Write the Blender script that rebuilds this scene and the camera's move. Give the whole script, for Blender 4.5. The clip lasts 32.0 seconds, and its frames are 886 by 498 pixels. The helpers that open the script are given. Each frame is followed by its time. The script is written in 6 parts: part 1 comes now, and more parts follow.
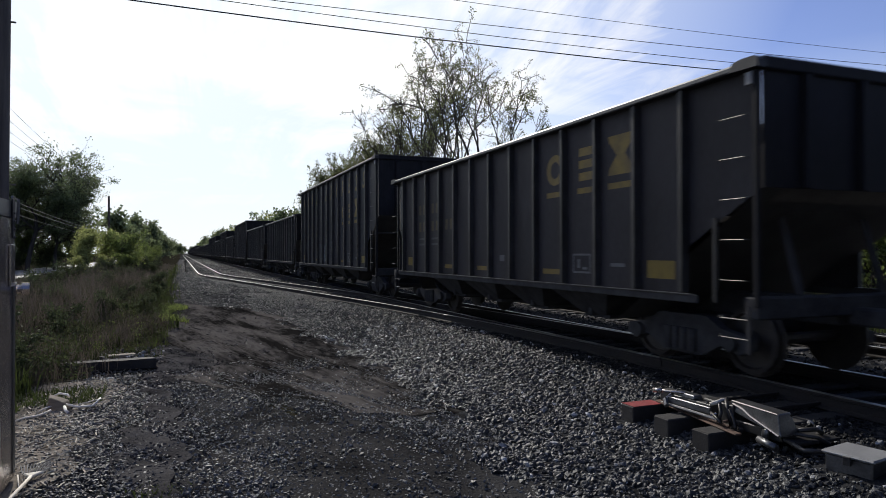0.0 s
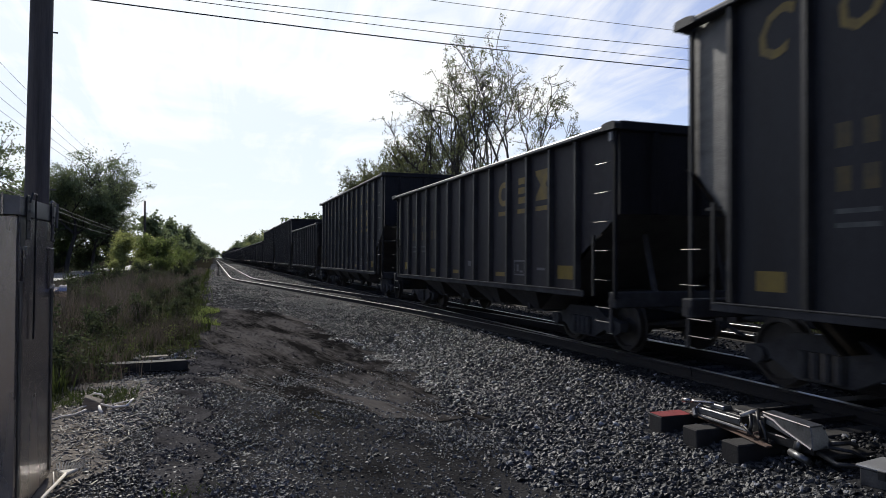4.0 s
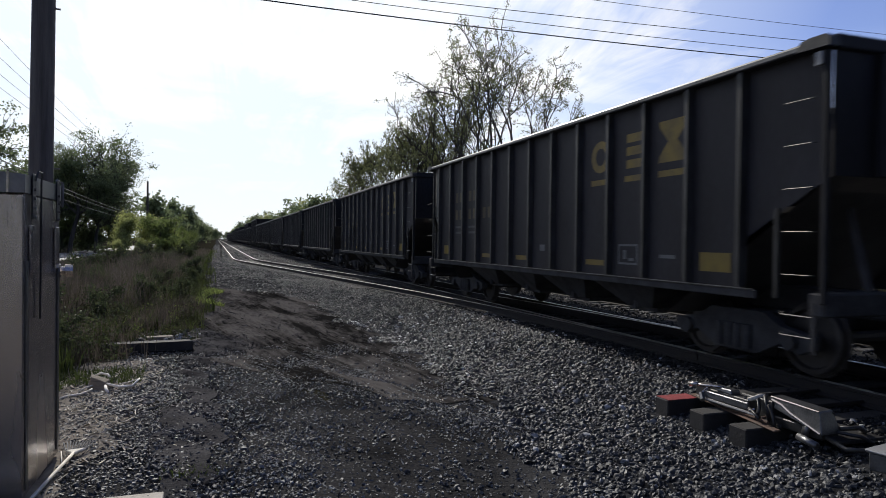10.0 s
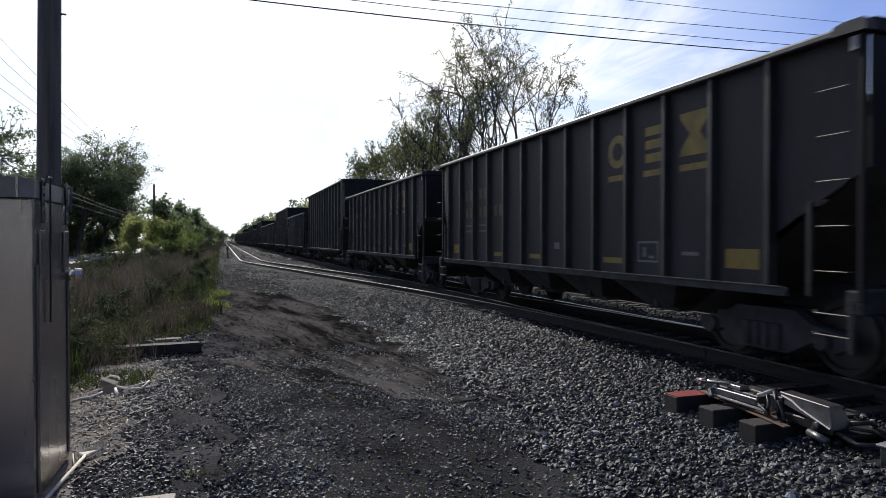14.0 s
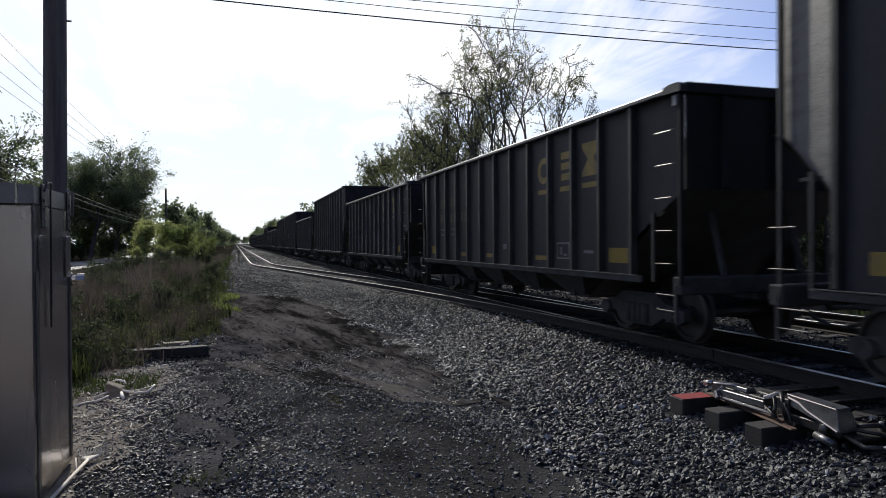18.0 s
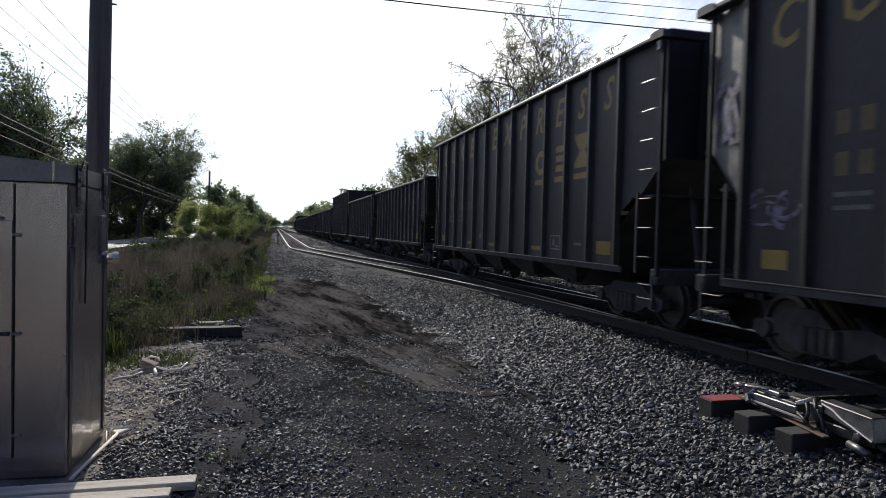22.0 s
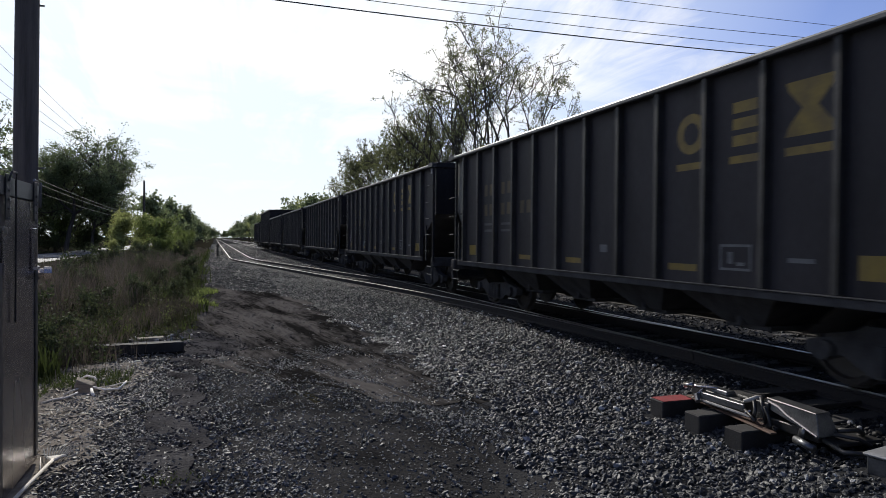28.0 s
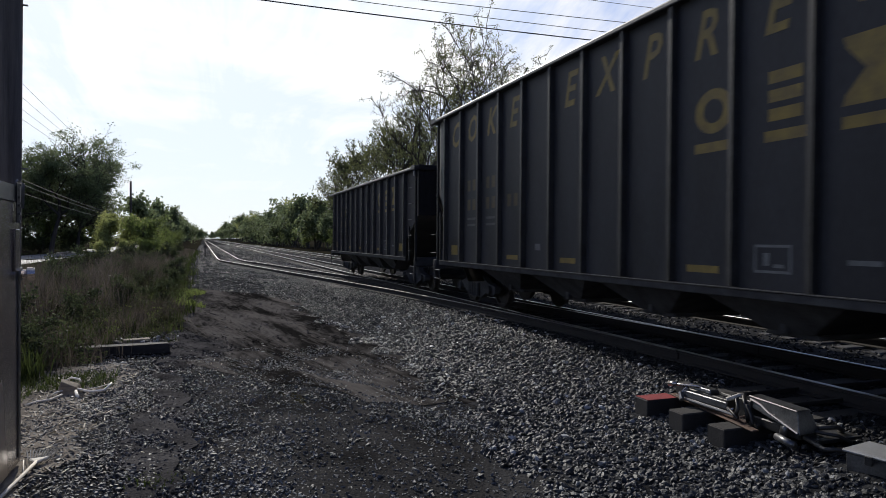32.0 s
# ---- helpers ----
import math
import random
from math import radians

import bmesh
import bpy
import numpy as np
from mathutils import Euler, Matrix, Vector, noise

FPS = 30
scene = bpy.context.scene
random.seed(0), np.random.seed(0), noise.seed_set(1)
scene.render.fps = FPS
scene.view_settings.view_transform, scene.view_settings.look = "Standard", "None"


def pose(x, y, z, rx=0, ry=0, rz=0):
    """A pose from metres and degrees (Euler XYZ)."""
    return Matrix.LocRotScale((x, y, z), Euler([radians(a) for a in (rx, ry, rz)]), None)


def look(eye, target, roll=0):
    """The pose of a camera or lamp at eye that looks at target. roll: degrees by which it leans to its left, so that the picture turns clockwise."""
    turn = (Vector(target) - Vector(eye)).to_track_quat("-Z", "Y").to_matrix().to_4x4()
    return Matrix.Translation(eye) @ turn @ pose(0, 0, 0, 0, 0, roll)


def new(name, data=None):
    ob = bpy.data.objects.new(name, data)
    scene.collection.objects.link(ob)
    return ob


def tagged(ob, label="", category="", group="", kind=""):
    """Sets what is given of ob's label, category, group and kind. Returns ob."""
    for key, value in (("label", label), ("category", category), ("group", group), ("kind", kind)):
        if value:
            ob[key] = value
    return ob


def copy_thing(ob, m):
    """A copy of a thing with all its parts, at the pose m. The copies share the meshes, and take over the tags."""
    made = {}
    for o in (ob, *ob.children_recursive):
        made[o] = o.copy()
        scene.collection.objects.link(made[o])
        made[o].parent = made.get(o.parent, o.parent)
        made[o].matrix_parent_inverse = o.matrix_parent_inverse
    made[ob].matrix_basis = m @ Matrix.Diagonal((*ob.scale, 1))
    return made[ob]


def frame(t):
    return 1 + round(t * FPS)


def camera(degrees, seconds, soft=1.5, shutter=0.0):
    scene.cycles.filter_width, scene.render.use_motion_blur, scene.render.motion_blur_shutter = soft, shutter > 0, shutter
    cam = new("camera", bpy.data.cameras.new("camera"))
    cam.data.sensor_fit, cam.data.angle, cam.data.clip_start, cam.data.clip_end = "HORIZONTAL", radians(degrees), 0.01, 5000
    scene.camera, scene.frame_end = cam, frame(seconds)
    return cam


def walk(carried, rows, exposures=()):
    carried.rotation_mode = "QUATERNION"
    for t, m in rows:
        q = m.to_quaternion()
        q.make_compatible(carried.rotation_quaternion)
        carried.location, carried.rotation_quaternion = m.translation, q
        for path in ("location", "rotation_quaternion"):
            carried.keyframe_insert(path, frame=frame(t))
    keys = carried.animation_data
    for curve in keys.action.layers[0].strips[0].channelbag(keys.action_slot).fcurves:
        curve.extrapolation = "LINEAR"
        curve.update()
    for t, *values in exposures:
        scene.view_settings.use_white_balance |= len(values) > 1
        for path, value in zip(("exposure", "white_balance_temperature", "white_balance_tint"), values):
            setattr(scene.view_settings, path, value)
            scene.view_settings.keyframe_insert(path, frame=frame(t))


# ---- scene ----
cam = camera(67.4, 32.0, soft=0.9, shutter=0.12)
PATH = [
    (0, (-0.13, -0.01, 1.569), (0.603, 1.85, 1.58), -0.1),
    (0.5, (-0.126, -0.036, 1.569), (0.621, 1.819, 1.587), -0.3),
    (1, (-0.129, -0.042, 1.574), (0.633, 1.807, 1.601), -0.3),
    (1.5, (-0.134, -0.033, 1.567), (0.559, 1.842, 1.601), 0.1),
    (2, (-0.144, -0.038, 1.566), (0.487, 1.859, 1.602), 0.3),
    (2.5, (-0.131, -0.037, 1.571), (0.492, 1.864, 1.599), 0.1),
    (3, (-0.119, -0.039, 1.572), (0.514, 1.858, 1.596), 0.2),
    (3.5, (-0.115, -0.04, 1.571), (0.529, 1.853, 1.597), 0.3),
    (5.5, (-0.112, -0.039, 1.569), (0.547, 1.849, 1.605), 0.4),
    (6, (-0.117, -0.041, 1.569), (0.539, 1.847, 1.603), 0.6),
    (6.5, (-0.118, -0.045, 1.573), (0.537, 1.845, 1.605), 0.7),
    (7, (-0.122, -0.031, 1.572), (0.528, 1.86, 1.601), 0.9),
    (7.5, (-0.125, -0.013, 1.571), (0.52, 1.88, 1.598), 0.8),
    (8, (-0.127, -0.013, 1.565), (0.515, 1.881, 1.591), 0.7),
    (8.5, (-0.126, -0.007, 1.564), (0.512, 1.888, 1.584), 0.5),
    (9, (-0.127, 0.012, 1.566), (0.511, 1.908, 1.577), 0.4),
    (9.5, (-0.13, 0.023, 1.566), (0.504, 1.92, 1.563), 0.4),
    (10, (-0.147, 0.029, 1.564), (0.498, 1.922, 1.54), 0.7),
    (10.5, (-0.147, 0.026, 1.564), (0.501, 1.918, 1.522), 0.8),
    (11, (-0.143, 0.022, 1.567), (0.502, 1.915, 1.527), 0.7),
    (11.5, (-0.135, 0.01, 1.572), (0.512, 1.902, 1.541), 0.3),
    (12, (-0.122, -0.009, 1.57), (0.553, 1.873, 1.555), -0.3),
    (12.5, (-0.128, -0.012, 1.571), (0.561, 1.866, 1.563), -0.6),
    (13, (-0.136, 0.012, 1.57), (0.541, 1.894, 1.565), -0.8),
    (13.5, (-0.152, 0.019, 1.567), (0.505, 1.908, 1.548), -0.5),
    (14, (-0.157, 0.026, 1.567), (0.471, 1.924, 1.54), -0.0),
    (14.5, (-0.16, 0.019, 1.566), (0.452, 1.923, 1.534), 0.6),
    (16.5, (-0.133, 0.009, 1.568), (0.472, 1.915, 1.57), -0.6),
    (17, (-0.138, 0.01, 1.57), (0.465, 1.916, 1.573), -0.9),
    (17.5, (-0.136, 0.014, 1.57), (0.462, 1.922, 1.564), -0.8),
    (18, (-0.061, 0.02, 1.572), (0.536, 1.929, 1.551), -0.4),
    (18.5, (0.013, 0.012, 1.583), (0.588, 1.928, 1.553), 0.1),
    (19, (0.016, 0.028, 1.576), (0.587, 1.944, 1.536), 0.4),
    (19.5, (0.01, 0.039, 1.58), (0.532, 1.969, 1.528), 0.9),
    (20, (0.015, 0.024, 1.577), (0.507, 1.962, 1.522), 1.4),
    (20.5, (0.025, 0.021, 1.582), (0.5, 1.963, 1.522), 1.6),
    (21, (0.032, 0.017, 1.581), (0.51, 1.958, 1.519), 1.5),
    (21.5, (0.036, 0.026, 1.577), (0.521, 1.965, 1.522), 1.4),
    (22, (0.036, 0.021, 1.582), (0.525, 1.96, 1.527), 1.4),
    (22.5, (0.036, 0.025, 1.577), (0.533, 1.961, 1.523), 1.5),
    (23, (0.047, 0.027, 1.578), (0.567, 1.958, 1.523), 1.4),
    (23.5, (0.051, 0.034, 1.578), (0.587, 1.96, 1.524), 1.1),
    (24, (0.045, 0.03, 1.58), (0.588, 1.954, 1.529), 0.9),
    (24.5, (0.048, 0.031, 1.578), (0.591, 1.955, 1.528), 1.0),
    (26.5, (0.063, 0.05, 1.578), (0.644, 1.963, 1.535), -0.8),
    (27, (0.026, 0.062, 1.577), (0.602, 1.977, 1.538), -0.4),
    (27.5, (-0.022, 0.089, 1.576), (0.623, 1.982, 1.543), -0.0),
    (28, (-0.025, 0.127, 1.579), (0.625, 2.018, 1.55), 0.5),
    (28.5, (-0.017, 0.133, 1.576), (0.636, 2.023, 1.558), 0.9),
    (29, (-0.021, 0.124, 1.575), (0.634, 2.014, 1.56), 1.1),
    (29.5, (-0.023, 0.116, 1.576), (0.623, 2.009, 1.562), 1.1),
    (30, (-0.02, 0.11, 1.575), (0.626, 2.003, 1.562), 1.1),
    (30.5, (-0.012, 0.104, 1.574), (0.639, 1.995, 1.557), 1.0),
    (31, (-0.015, 0.113, 1.573), (0.644, 2.001, 1.551), 1.0),
    (31.5, (-0.012, 0.109, 1.576), (0.653, 1.995, 1.55), 0.8),
    (32, (-0.001, 0.092, 1.576), (0.68, 1.973, 1.549), 0.4),
]
EXPOSURES = [(0, 0.15), (3, 0.1), (8, 0.13), (10, 0.16), (11, 0.3), (14, 0.3), (18, 0.2), (20, 0.32), (23, 0.34), (27, 0.2), (29, 0.13), (32, 0.1)]
walk(cam, [(t, look(eye, target, roll)) for t, eye, target, roll in PATH], EXPOSURES)

# ---------------------------------------------------------------- world and sun
SUN_EL, SUN_AZ = 33.0, -6.0          # azimuth in degrees from the track's direction (+y) towards +x
world = bpy.data.worlds.new("sky")
scene.world = world
world.use_nodes = True


def build_world():
    nt = world.node_tree
    n, l = nt.nodes, nt.links
    bg = n["Background"]
    sky = n.new("ShaderNodeTexSky")
    sky.sky_type, sky.sun_disc = "NISHITA", False
    sky.sun_elevation, sky.sun_rotation = radians(SUN_EL), radians(SUN_AZ)
    sky.air_density, sky.dust_density, sky.ozone_density = 1.0, 0.15, 3.0
    # clouds: noise on a flat layer overhead
    geo = n.new("ShaderNodeTexCoord")
    sep = n.new("ShaderNodeSeparateXYZ")
    l.new(geo.outputs["Generated"], sep.inputs[0])
    zz = n.new("ShaderNodeMath"); zz.operation = "MAXIMUM"; zz.inputs[1].default_value = 0.03
    l.new(sep.outputs["Z"], zz.inputs[0])
    zo = n.new("ShaderNodeMath"); zo.operation = "ADD"; zo.inputs[1].default_value = 0.12
    l.new(zz.outputs[0], zo.inputs[0])
    dv = []
    for ax in "XY":
        d = n.new("ShaderNodeMath"); d.operation = "DIVIDE"
        l.new(sep.outputs[ax], d.inputs[0]); l.new(zo.outputs[0], d.inputs[1])
        dv.append(d)
    com = n.new("ShaderNodeCombineXYZ")
    l.new(dv[0].outputs[0], com.inputs[0]); l.new(dv[1].outputs[0], com.inputs[1])
    mp = n.new("ShaderNodeMapping"); mp.inputs["Location"].default_value = CLOUD_SHIFT
    mp.inputs["Rotation"].default_value = (0, 0, radians(25)); mp.inputs["Scale"].default_value = (0.55, 1.0, 1.0)
    l.new(com.outputs[0], mp.inputs[0])
    no = n.new("ShaderNodeTexNoise"); no.inputs["Scale"].default_value = 0.75
    no.inputs["Detail"].default_value = 9.0; no.inputs["Roughness"].default_value = 0.55; no.inputs["Distortion"].default_value = 0.35
    l.new(mp.outputs[0], no.inputs["Vector"])
    cr = n.new("ShaderNodeValToRGB")
    cr.color_ramp.elements[0].position, cr.color_ramp.elements[0].color = 0.42, (0.0, 0.0, 0.0, 1)
    cr.color_ramp.elements[1].position, cr.color_ramp.elements[1].color = 0.60, (1, 1, 1, 1)
    # thin cloud is brightest towards the sun: forward scatter
    sd = n.new("ShaderNodeVectorMath"); sd.operation = "DOT_PRODUCT"
    sd.inputs[1].default_value = (math.sin(radians(SUN_AZ)) * math.cos(radians(SUN_EL)), math.cos(radians(SUN_AZ)) * math.cos(radians(SUN_EL)), math.sin(radians(SUN_EL)))
    l.new(geo.outputs["Generated"], sd.inputs[0])
    cover = n.new("ShaderNodeMath"); cover.operation = "MULTIPLY_ADD"; cover.inputs[1].default_value = 0.9
    # long wisps drawn out along the wind
    mw = n.new("ShaderNodeMapping"); mw.inputs["Location"].default_value = WISP_SHIFT
    mw.inputs["Rotation"].default_value = (0, 0, radians(-14)); mw.inputs["Scale"].default_value = (2.6, 0.7, 1.0)
    l.new(com.outputs[0], mw.inputs[0])
    nw = n.new("ShaderNodeTexNoise"); nw.inputs["Scale"].default_value = 0.9
    nw.inputs["Detail"].default_value = 8.0; nw.inputs["Roughness"].default_value = 0.6; nw.inputs["Distortion"].default_value = 0.9
    l.new(mw.outputs[0], nw.inputs["Vector"])
    wi = n.new("ShaderNodeMath"); wi.operation = "MULTIPLY_ADD"; wi.inputs[1].default_value, wi.inputs[2].default_value = 0.75, -0.76
    l.new(nw.outputs["Fac"], wi.inputs[0])
    both = n.new("ShaderNodeMath"); both.operation = "ADD"
    l.new(wi.outputs[0], both.inputs[0]); l.new(no.outputs["Fac"], both.inputs[1])
    cap = n.new("ShaderNodeMath"); cap.operation = "MINIMUM"; cap.inputs[1].default_value = 0.88
    l.new(sd.outputs["Value"], cap.inputs[0])
    l.new(cap.outputs[0], cover.inputs[0]); l.new(both.outputs[0], cover.inputs[2])
    # the deck thins towards the horizon
    thin = n.new("ShaderNodeMapRange"); thin.inputs["From Min"].default_value, thin.inputs["From Max"].default_value = 0.22, 0.35
    thin.inputs["To Min"].default_value, thin.inputs["To Max"].default_value = 0.33, 0.41
    l.new(sep.outputs["Z"], thin.inputs["Value"])
    less = n.new("ShaderNodeMath"); less.operation = "SUBTRACT"
    l.new(cover.outputs[0], less.inputs[0]); l.new(thin.outputs[0], less.inputs[1])
    # the bank of cloud ends low over the road side
    side = n.new("ShaderNodeMapRange"); side.inputs["From Min"].default_value, side.inputs["From Max"].default_value = 0.10, 0.38
    side.inputs["To Min"].default_value, side.inputs["To Max"].default_value = 0.205, 0.0
    l.new(sep.outputs["X"], side.inputs["Value"])
    low_z = n.new("ShaderNodeMapRange"); low_z.inputs["From Min"].default_value, low_z.inputs["From Max"].default_value = 0.15, 0.25
    low_z.inputs["To Min"].default_value, low_z.inputs["To Max"].default_value = 1.0, 0.0
    l.new(sep.outputs["Z"], low_z.inputs["Value"])
    gone = n.new("ShaderNodeMath"); gone.operation = "MULTIPLY"
    l.new(side.outputs[0], gone.inputs[0]); l.new(low_z.outputs[0], gone.inputs[1])
    bank = n.new("ShaderNodeMath"); bank.operation = "SUBTRACT"
    l.new(less.outputs[0], bank.inputs[0]); l.new(gone.outputs[0], bank.inputs[1]); l.new(bank.outputs[0], cr.inputs[0])
    pw = n.new("ShaderNodeMapRange")
    pw.inputs["From Min"].default_value, pw.inputs["From Max"].default_value = 0.55, 1.0
    pw.inputs["To Min"].default_value, pw.inputs["To Max"].default_value = 14.5, 18.5
    l.new(sd.outputs["Value"], pw.inputs["Value"])
    cc = n.new("ShaderNodeVectorMath"); cc.operation = "SCALE"; cc.inputs[0].default_value = (1.0, 0.99, 0.97)
    l.new(pw.outputs[0], cc.inputs["Scale"])
    mix = n.new("ShaderNodeMix"); mix.data_type = "RGBA"
    fac = n.new("ShaderNodeMath"); fac.operation = "MULTIPLY"; fac.inputs[1].default_value = 0.92
    l.new(cr.outputs[0], fac.inputs[0])
    l.new(fac.outputs[0], mix.inputs[0])
    tint = n.new("ShaderNodeVectorMath"); tint.operation = "MULTIPLY"; tint.inputs[1].default_value = (1.76, 1.52, 1.86)
    l.new(sky.outputs[0], tint.inputs[0])
    # pale glow of the air round the sun
    au = n.new("ShaderNodeMapRange"); au.inputs["From Min"].default_value, au.inputs["From Max"].default_value = 0.62, 0.98
    au.inputs["To Min"].default_value, au.inputs["To Max"].default_value = 0.0, 0.9
    l.new(sd.outputs["Value"], au.inputs["Value"])
    glow = n.new("ShaderNodeMix"); glow.data_type = "RGBA"; glow.inputs[7].default_value = (14.7, 15.9, 16.7, 1)
    l.new(au.outputs[0], glow.inputs[0]); l.new(tint.outputs[0], glow.inputs[6])
    l.new(glow.outputs[2], mix.inputs[6]); l.new(cc.outputs[0], mix.inputs[7])
    # whitish haze low over the horizon
    hz = n.new("ShaderNodeMapRange"); hz.inputs["From Min"].default_value, hz.inputs["From Max"].default_value = 0.0, 0.27
    hz.inputs["To Min"].default_value, hz.inputs["To Max"].default_value = 0.8, 0.0
    l.new(sep.outputs["Z"], hz.inputs["Value"])
    mh = n.new("ShaderNodeMix"); mh.data_type = "RGBA"
    mh.inputs[7].default_value = (12.8, 14.2, 15.0, 1)
    l.new(hz.outputs[0], mh.inputs[0]); l.new(mix.outputs[2], mh.inputs[6])
    l.new(mh.outputs[2], bg.inputs["Color"])
    bg.inputs["Strength"].default_value = SKY


SKY, CLOUD_SHIFT, WISP_SHIFT = 0.062, (0.3, 0.2, 0.0), (0.0, 0.0, 0.0)
build_world()
sun = new("sun", bpy.data.lights.new("sun", "SUN"))
sun.data.energy, sun.data.angle, sun.data.color = 3.6, radians(0.6), (1.0, 0.95, 0.87)
sun.matrix_world = look((0, 0, 50), (-50 * math.sin(radians(SUN_AZ)) / math.tan(radians(SUN_EL)), -50 * math.cos(radians(SUN_AZ)) / math.tan(radians(SUN_EL)), 0))

# ---------------------------------------------------------------- materials
MATS = {}


def mat(name, a, b=None, rough=0.7, metal=0.0, scale=6.0, fine=60.0, bump=0.3, rnd=0.0, spread=0.5, contrast=0.22, stretch=(1, 1, 1), trans=0.0, spec=0.5, turn=0.0):
    """A surface with two tones mixed by coarse and fine noise, fine relief, and a little change from piece to piece."""
    if name in MATS:
        return MATS[name]
    m = bpy.data.materials.new(name)
    MATS[name] = m
    m.use_nodes = True
    nt = m.node_tree
    n, l = nt.nodes, nt.links
    p = n["Principled BSDF"]
    b = b or tuple(c * 0.65 for c in a)
    co = n.new("ShaderNodeTexCoord")
    mp = n.new("ShaderNodeMapping"); mp.inputs["Scale"].default_value = stretch
    tu = n.new("ShaderNodeMapping"); tu.inputs["Rotation"].default_value = (0, 0, radians(turn))
    l.new(co.outputs["Object"], tu.inputs[0]); l.new(tu.outputs[0], mp.inputs[0])
    n1 = n.new("ShaderNodeTexNoise"); n1.inputs["Scale"].default_value = scale; n1.inputs["Detail"].default_value = 5
    n2 = n.new("ShaderNodeTexNoise"); n2.inputs["Scale"].default_value = fine; n2.inputs["Detail"].default_value = 3
    l.new(mp.outputs[0], n1.inputs["Vector"]); l.new(mp.outputs[0], n2.inputs["Vector"])
    mx = n.new("ShaderNodeMath"); mx.operation = "MULTIPLY_ADD"; mx.inputs[1].default_value = 0.45
    l.new(n2.outputs["Fac"], mx.inputs[0]); l.new(n1.outputs["Fac"], mx.inputs[2])
    cr = n.new("ShaderNodeValToRGB")
    c0 = spread + 0.225
    cr.color_ramp.elements[0].position, cr.color_ramp.elements[1].position = c0 - contrast, c0 + contrast
    cr.color_ramp.elements[0].color, cr.color_ramp.elements[1].color = (*b, 1), (*a, 1)
    l.new(mx.outputs[0], cr.inputs[0])
    out = cr.outputs[0]
    if rnd:
        oi = n.new("ShaderNodeObjectInfo")
        gi = n.new("ShaderNodeNewGeometry")
        ad = n.new("ShaderNodeMath"); ad.operation = "ADD"
        l.new(oi.outputs["Random"], ad.inputs[0]); l.new(gi.outputs["Random Per Island"], ad.inputs[1])
        fr = n.new("ShaderNodeMath"); fr.operation = "FRACT"; l.new(ad.outputs[0], fr.inputs[0])
        mr = n.new("ShaderNodeMapRange"); mr.inputs["To Min"].default_value, mr.inputs["To Max"].default_value = 1 - rnd, 1 + rnd
        l.new(fr.outputs[0], mr.inputs["Value"])
        hs = n.new("ShaderNodeHueSaturation"); l.new(mr.outputs[0], hs.inputs["Value"]); l.new(out, hs.inputs["Color"])
        out = hs.outputs[0]
    l.new(out, p.inputs["Base Color"])
    p.inputs["Metallic"].default_value = metal
    p.inputs["Specular IOR Level"].default_value = spec
    rr = n.new("ShaderNodeMapRange"); rr.inputs["To Min"].default_value, rr.inputs["To Max"].default_value = max(0.03, rough - 0.12), min(1, rough + 0.12)
    l.new(n1.outputs["Fac"], rr.inputs["Value"]); l.new(rr.outputs[0], p.inputs["Roughness"])
    if bump:
        bp = n.new("ShaderNodeBump"); bp.inputs["Strength"].default_value = bump; bp.inputs["Distance"].default_value = 0.02
        l.new(n2.outputs["Fac"], bp.inputs["Height"]); l.new(bp.outputs[0], p.inputs["Normal"])
    if trans:
        tr = n.new("ShaderNodeBsdfTranslucent"); l.new(out, tr.inputs["Color"])
        ms = n.new("ShaderNodeMixShader"); ms.inputs[0].default_value = trans
        l.new(p.outputs[0], ms.inputs[1]); l.new(tr.outputs[0], ms.inputs[2])
        l.new(ms.outputs[0], n["Material Output"].inputs["Surface"])
    return m


M_BODY = mat("car_paint_black", (0.0392, 0.0388, 0.0422), (0.0190, 0.0181, 0.0197), 0.55, 0, 1.6, 25, 0.15, rnd=0.12, stretch=(1, 1, 0.35), spec=0.22)
M_BODY2 = mat("car_paint_brown", (0.0445, 0.0400, 0.0420), (0.0205, 0.0176, 0.0184), 0.6, 0, 1.6, 25, 0.15, rnd=0.12, stretch=(1, 1, 0.35), spec=0.22)
# black car paint made darker: the ends' shade is put into the colour
M_ENDSHADE = mat("car_end_shaded_black", (0.021, 0.0205, 0.023), (0.010, 0.0095, 0.0105), 0.65, 0, 2.0, 25, 0.15, rnd=0.12, stretch=(1, 1, 0.35), spec=0.15)
M_RIB = mat("car_rib_steel", (0.03556, 0.03461, 0.03513), (0.01423, 0.01324, 0.01318), 0.5, 0, 3, 30, 0.15, rnd=0.15, spec=0.3)
M_CHORD = mat("car_top_chord", (0.085, 0.085, 0.087), (0.035, 0.035, 0.035), 0.45, 0.3, 3, 30, 0.1)
M_UNDER = mat("car_underframe", (0.0684, 0.06696, 0.06768), (0.03456, 0.03312, 0.03312), 0.9, 0, 4, 40, 0.3, spec=0.1)
M_SLOPE = mat("slope_sheet_worn", (0.1100, 0.1045, 0.0990), (0.0495, 0.0451, 0.0429), 0.5, 0.2, 3, 30, 0.15)
# paler than the body; only on the +y end bays
M_ENDP = mat("end_panel_grey", (0.1046, 0.1014, 0.0981), (0.03922, 0.03728, 0.03596), 0.5, 0.0, 2.5, 25, 0.2, stretch=(1, 1, 3))
M_GREYP = mat("grey_painted_lid", (0.24, 0.24, 0.24), (0.18, 0.18, 0.18), 0.5, 0.0, 5, 40, 0.05)
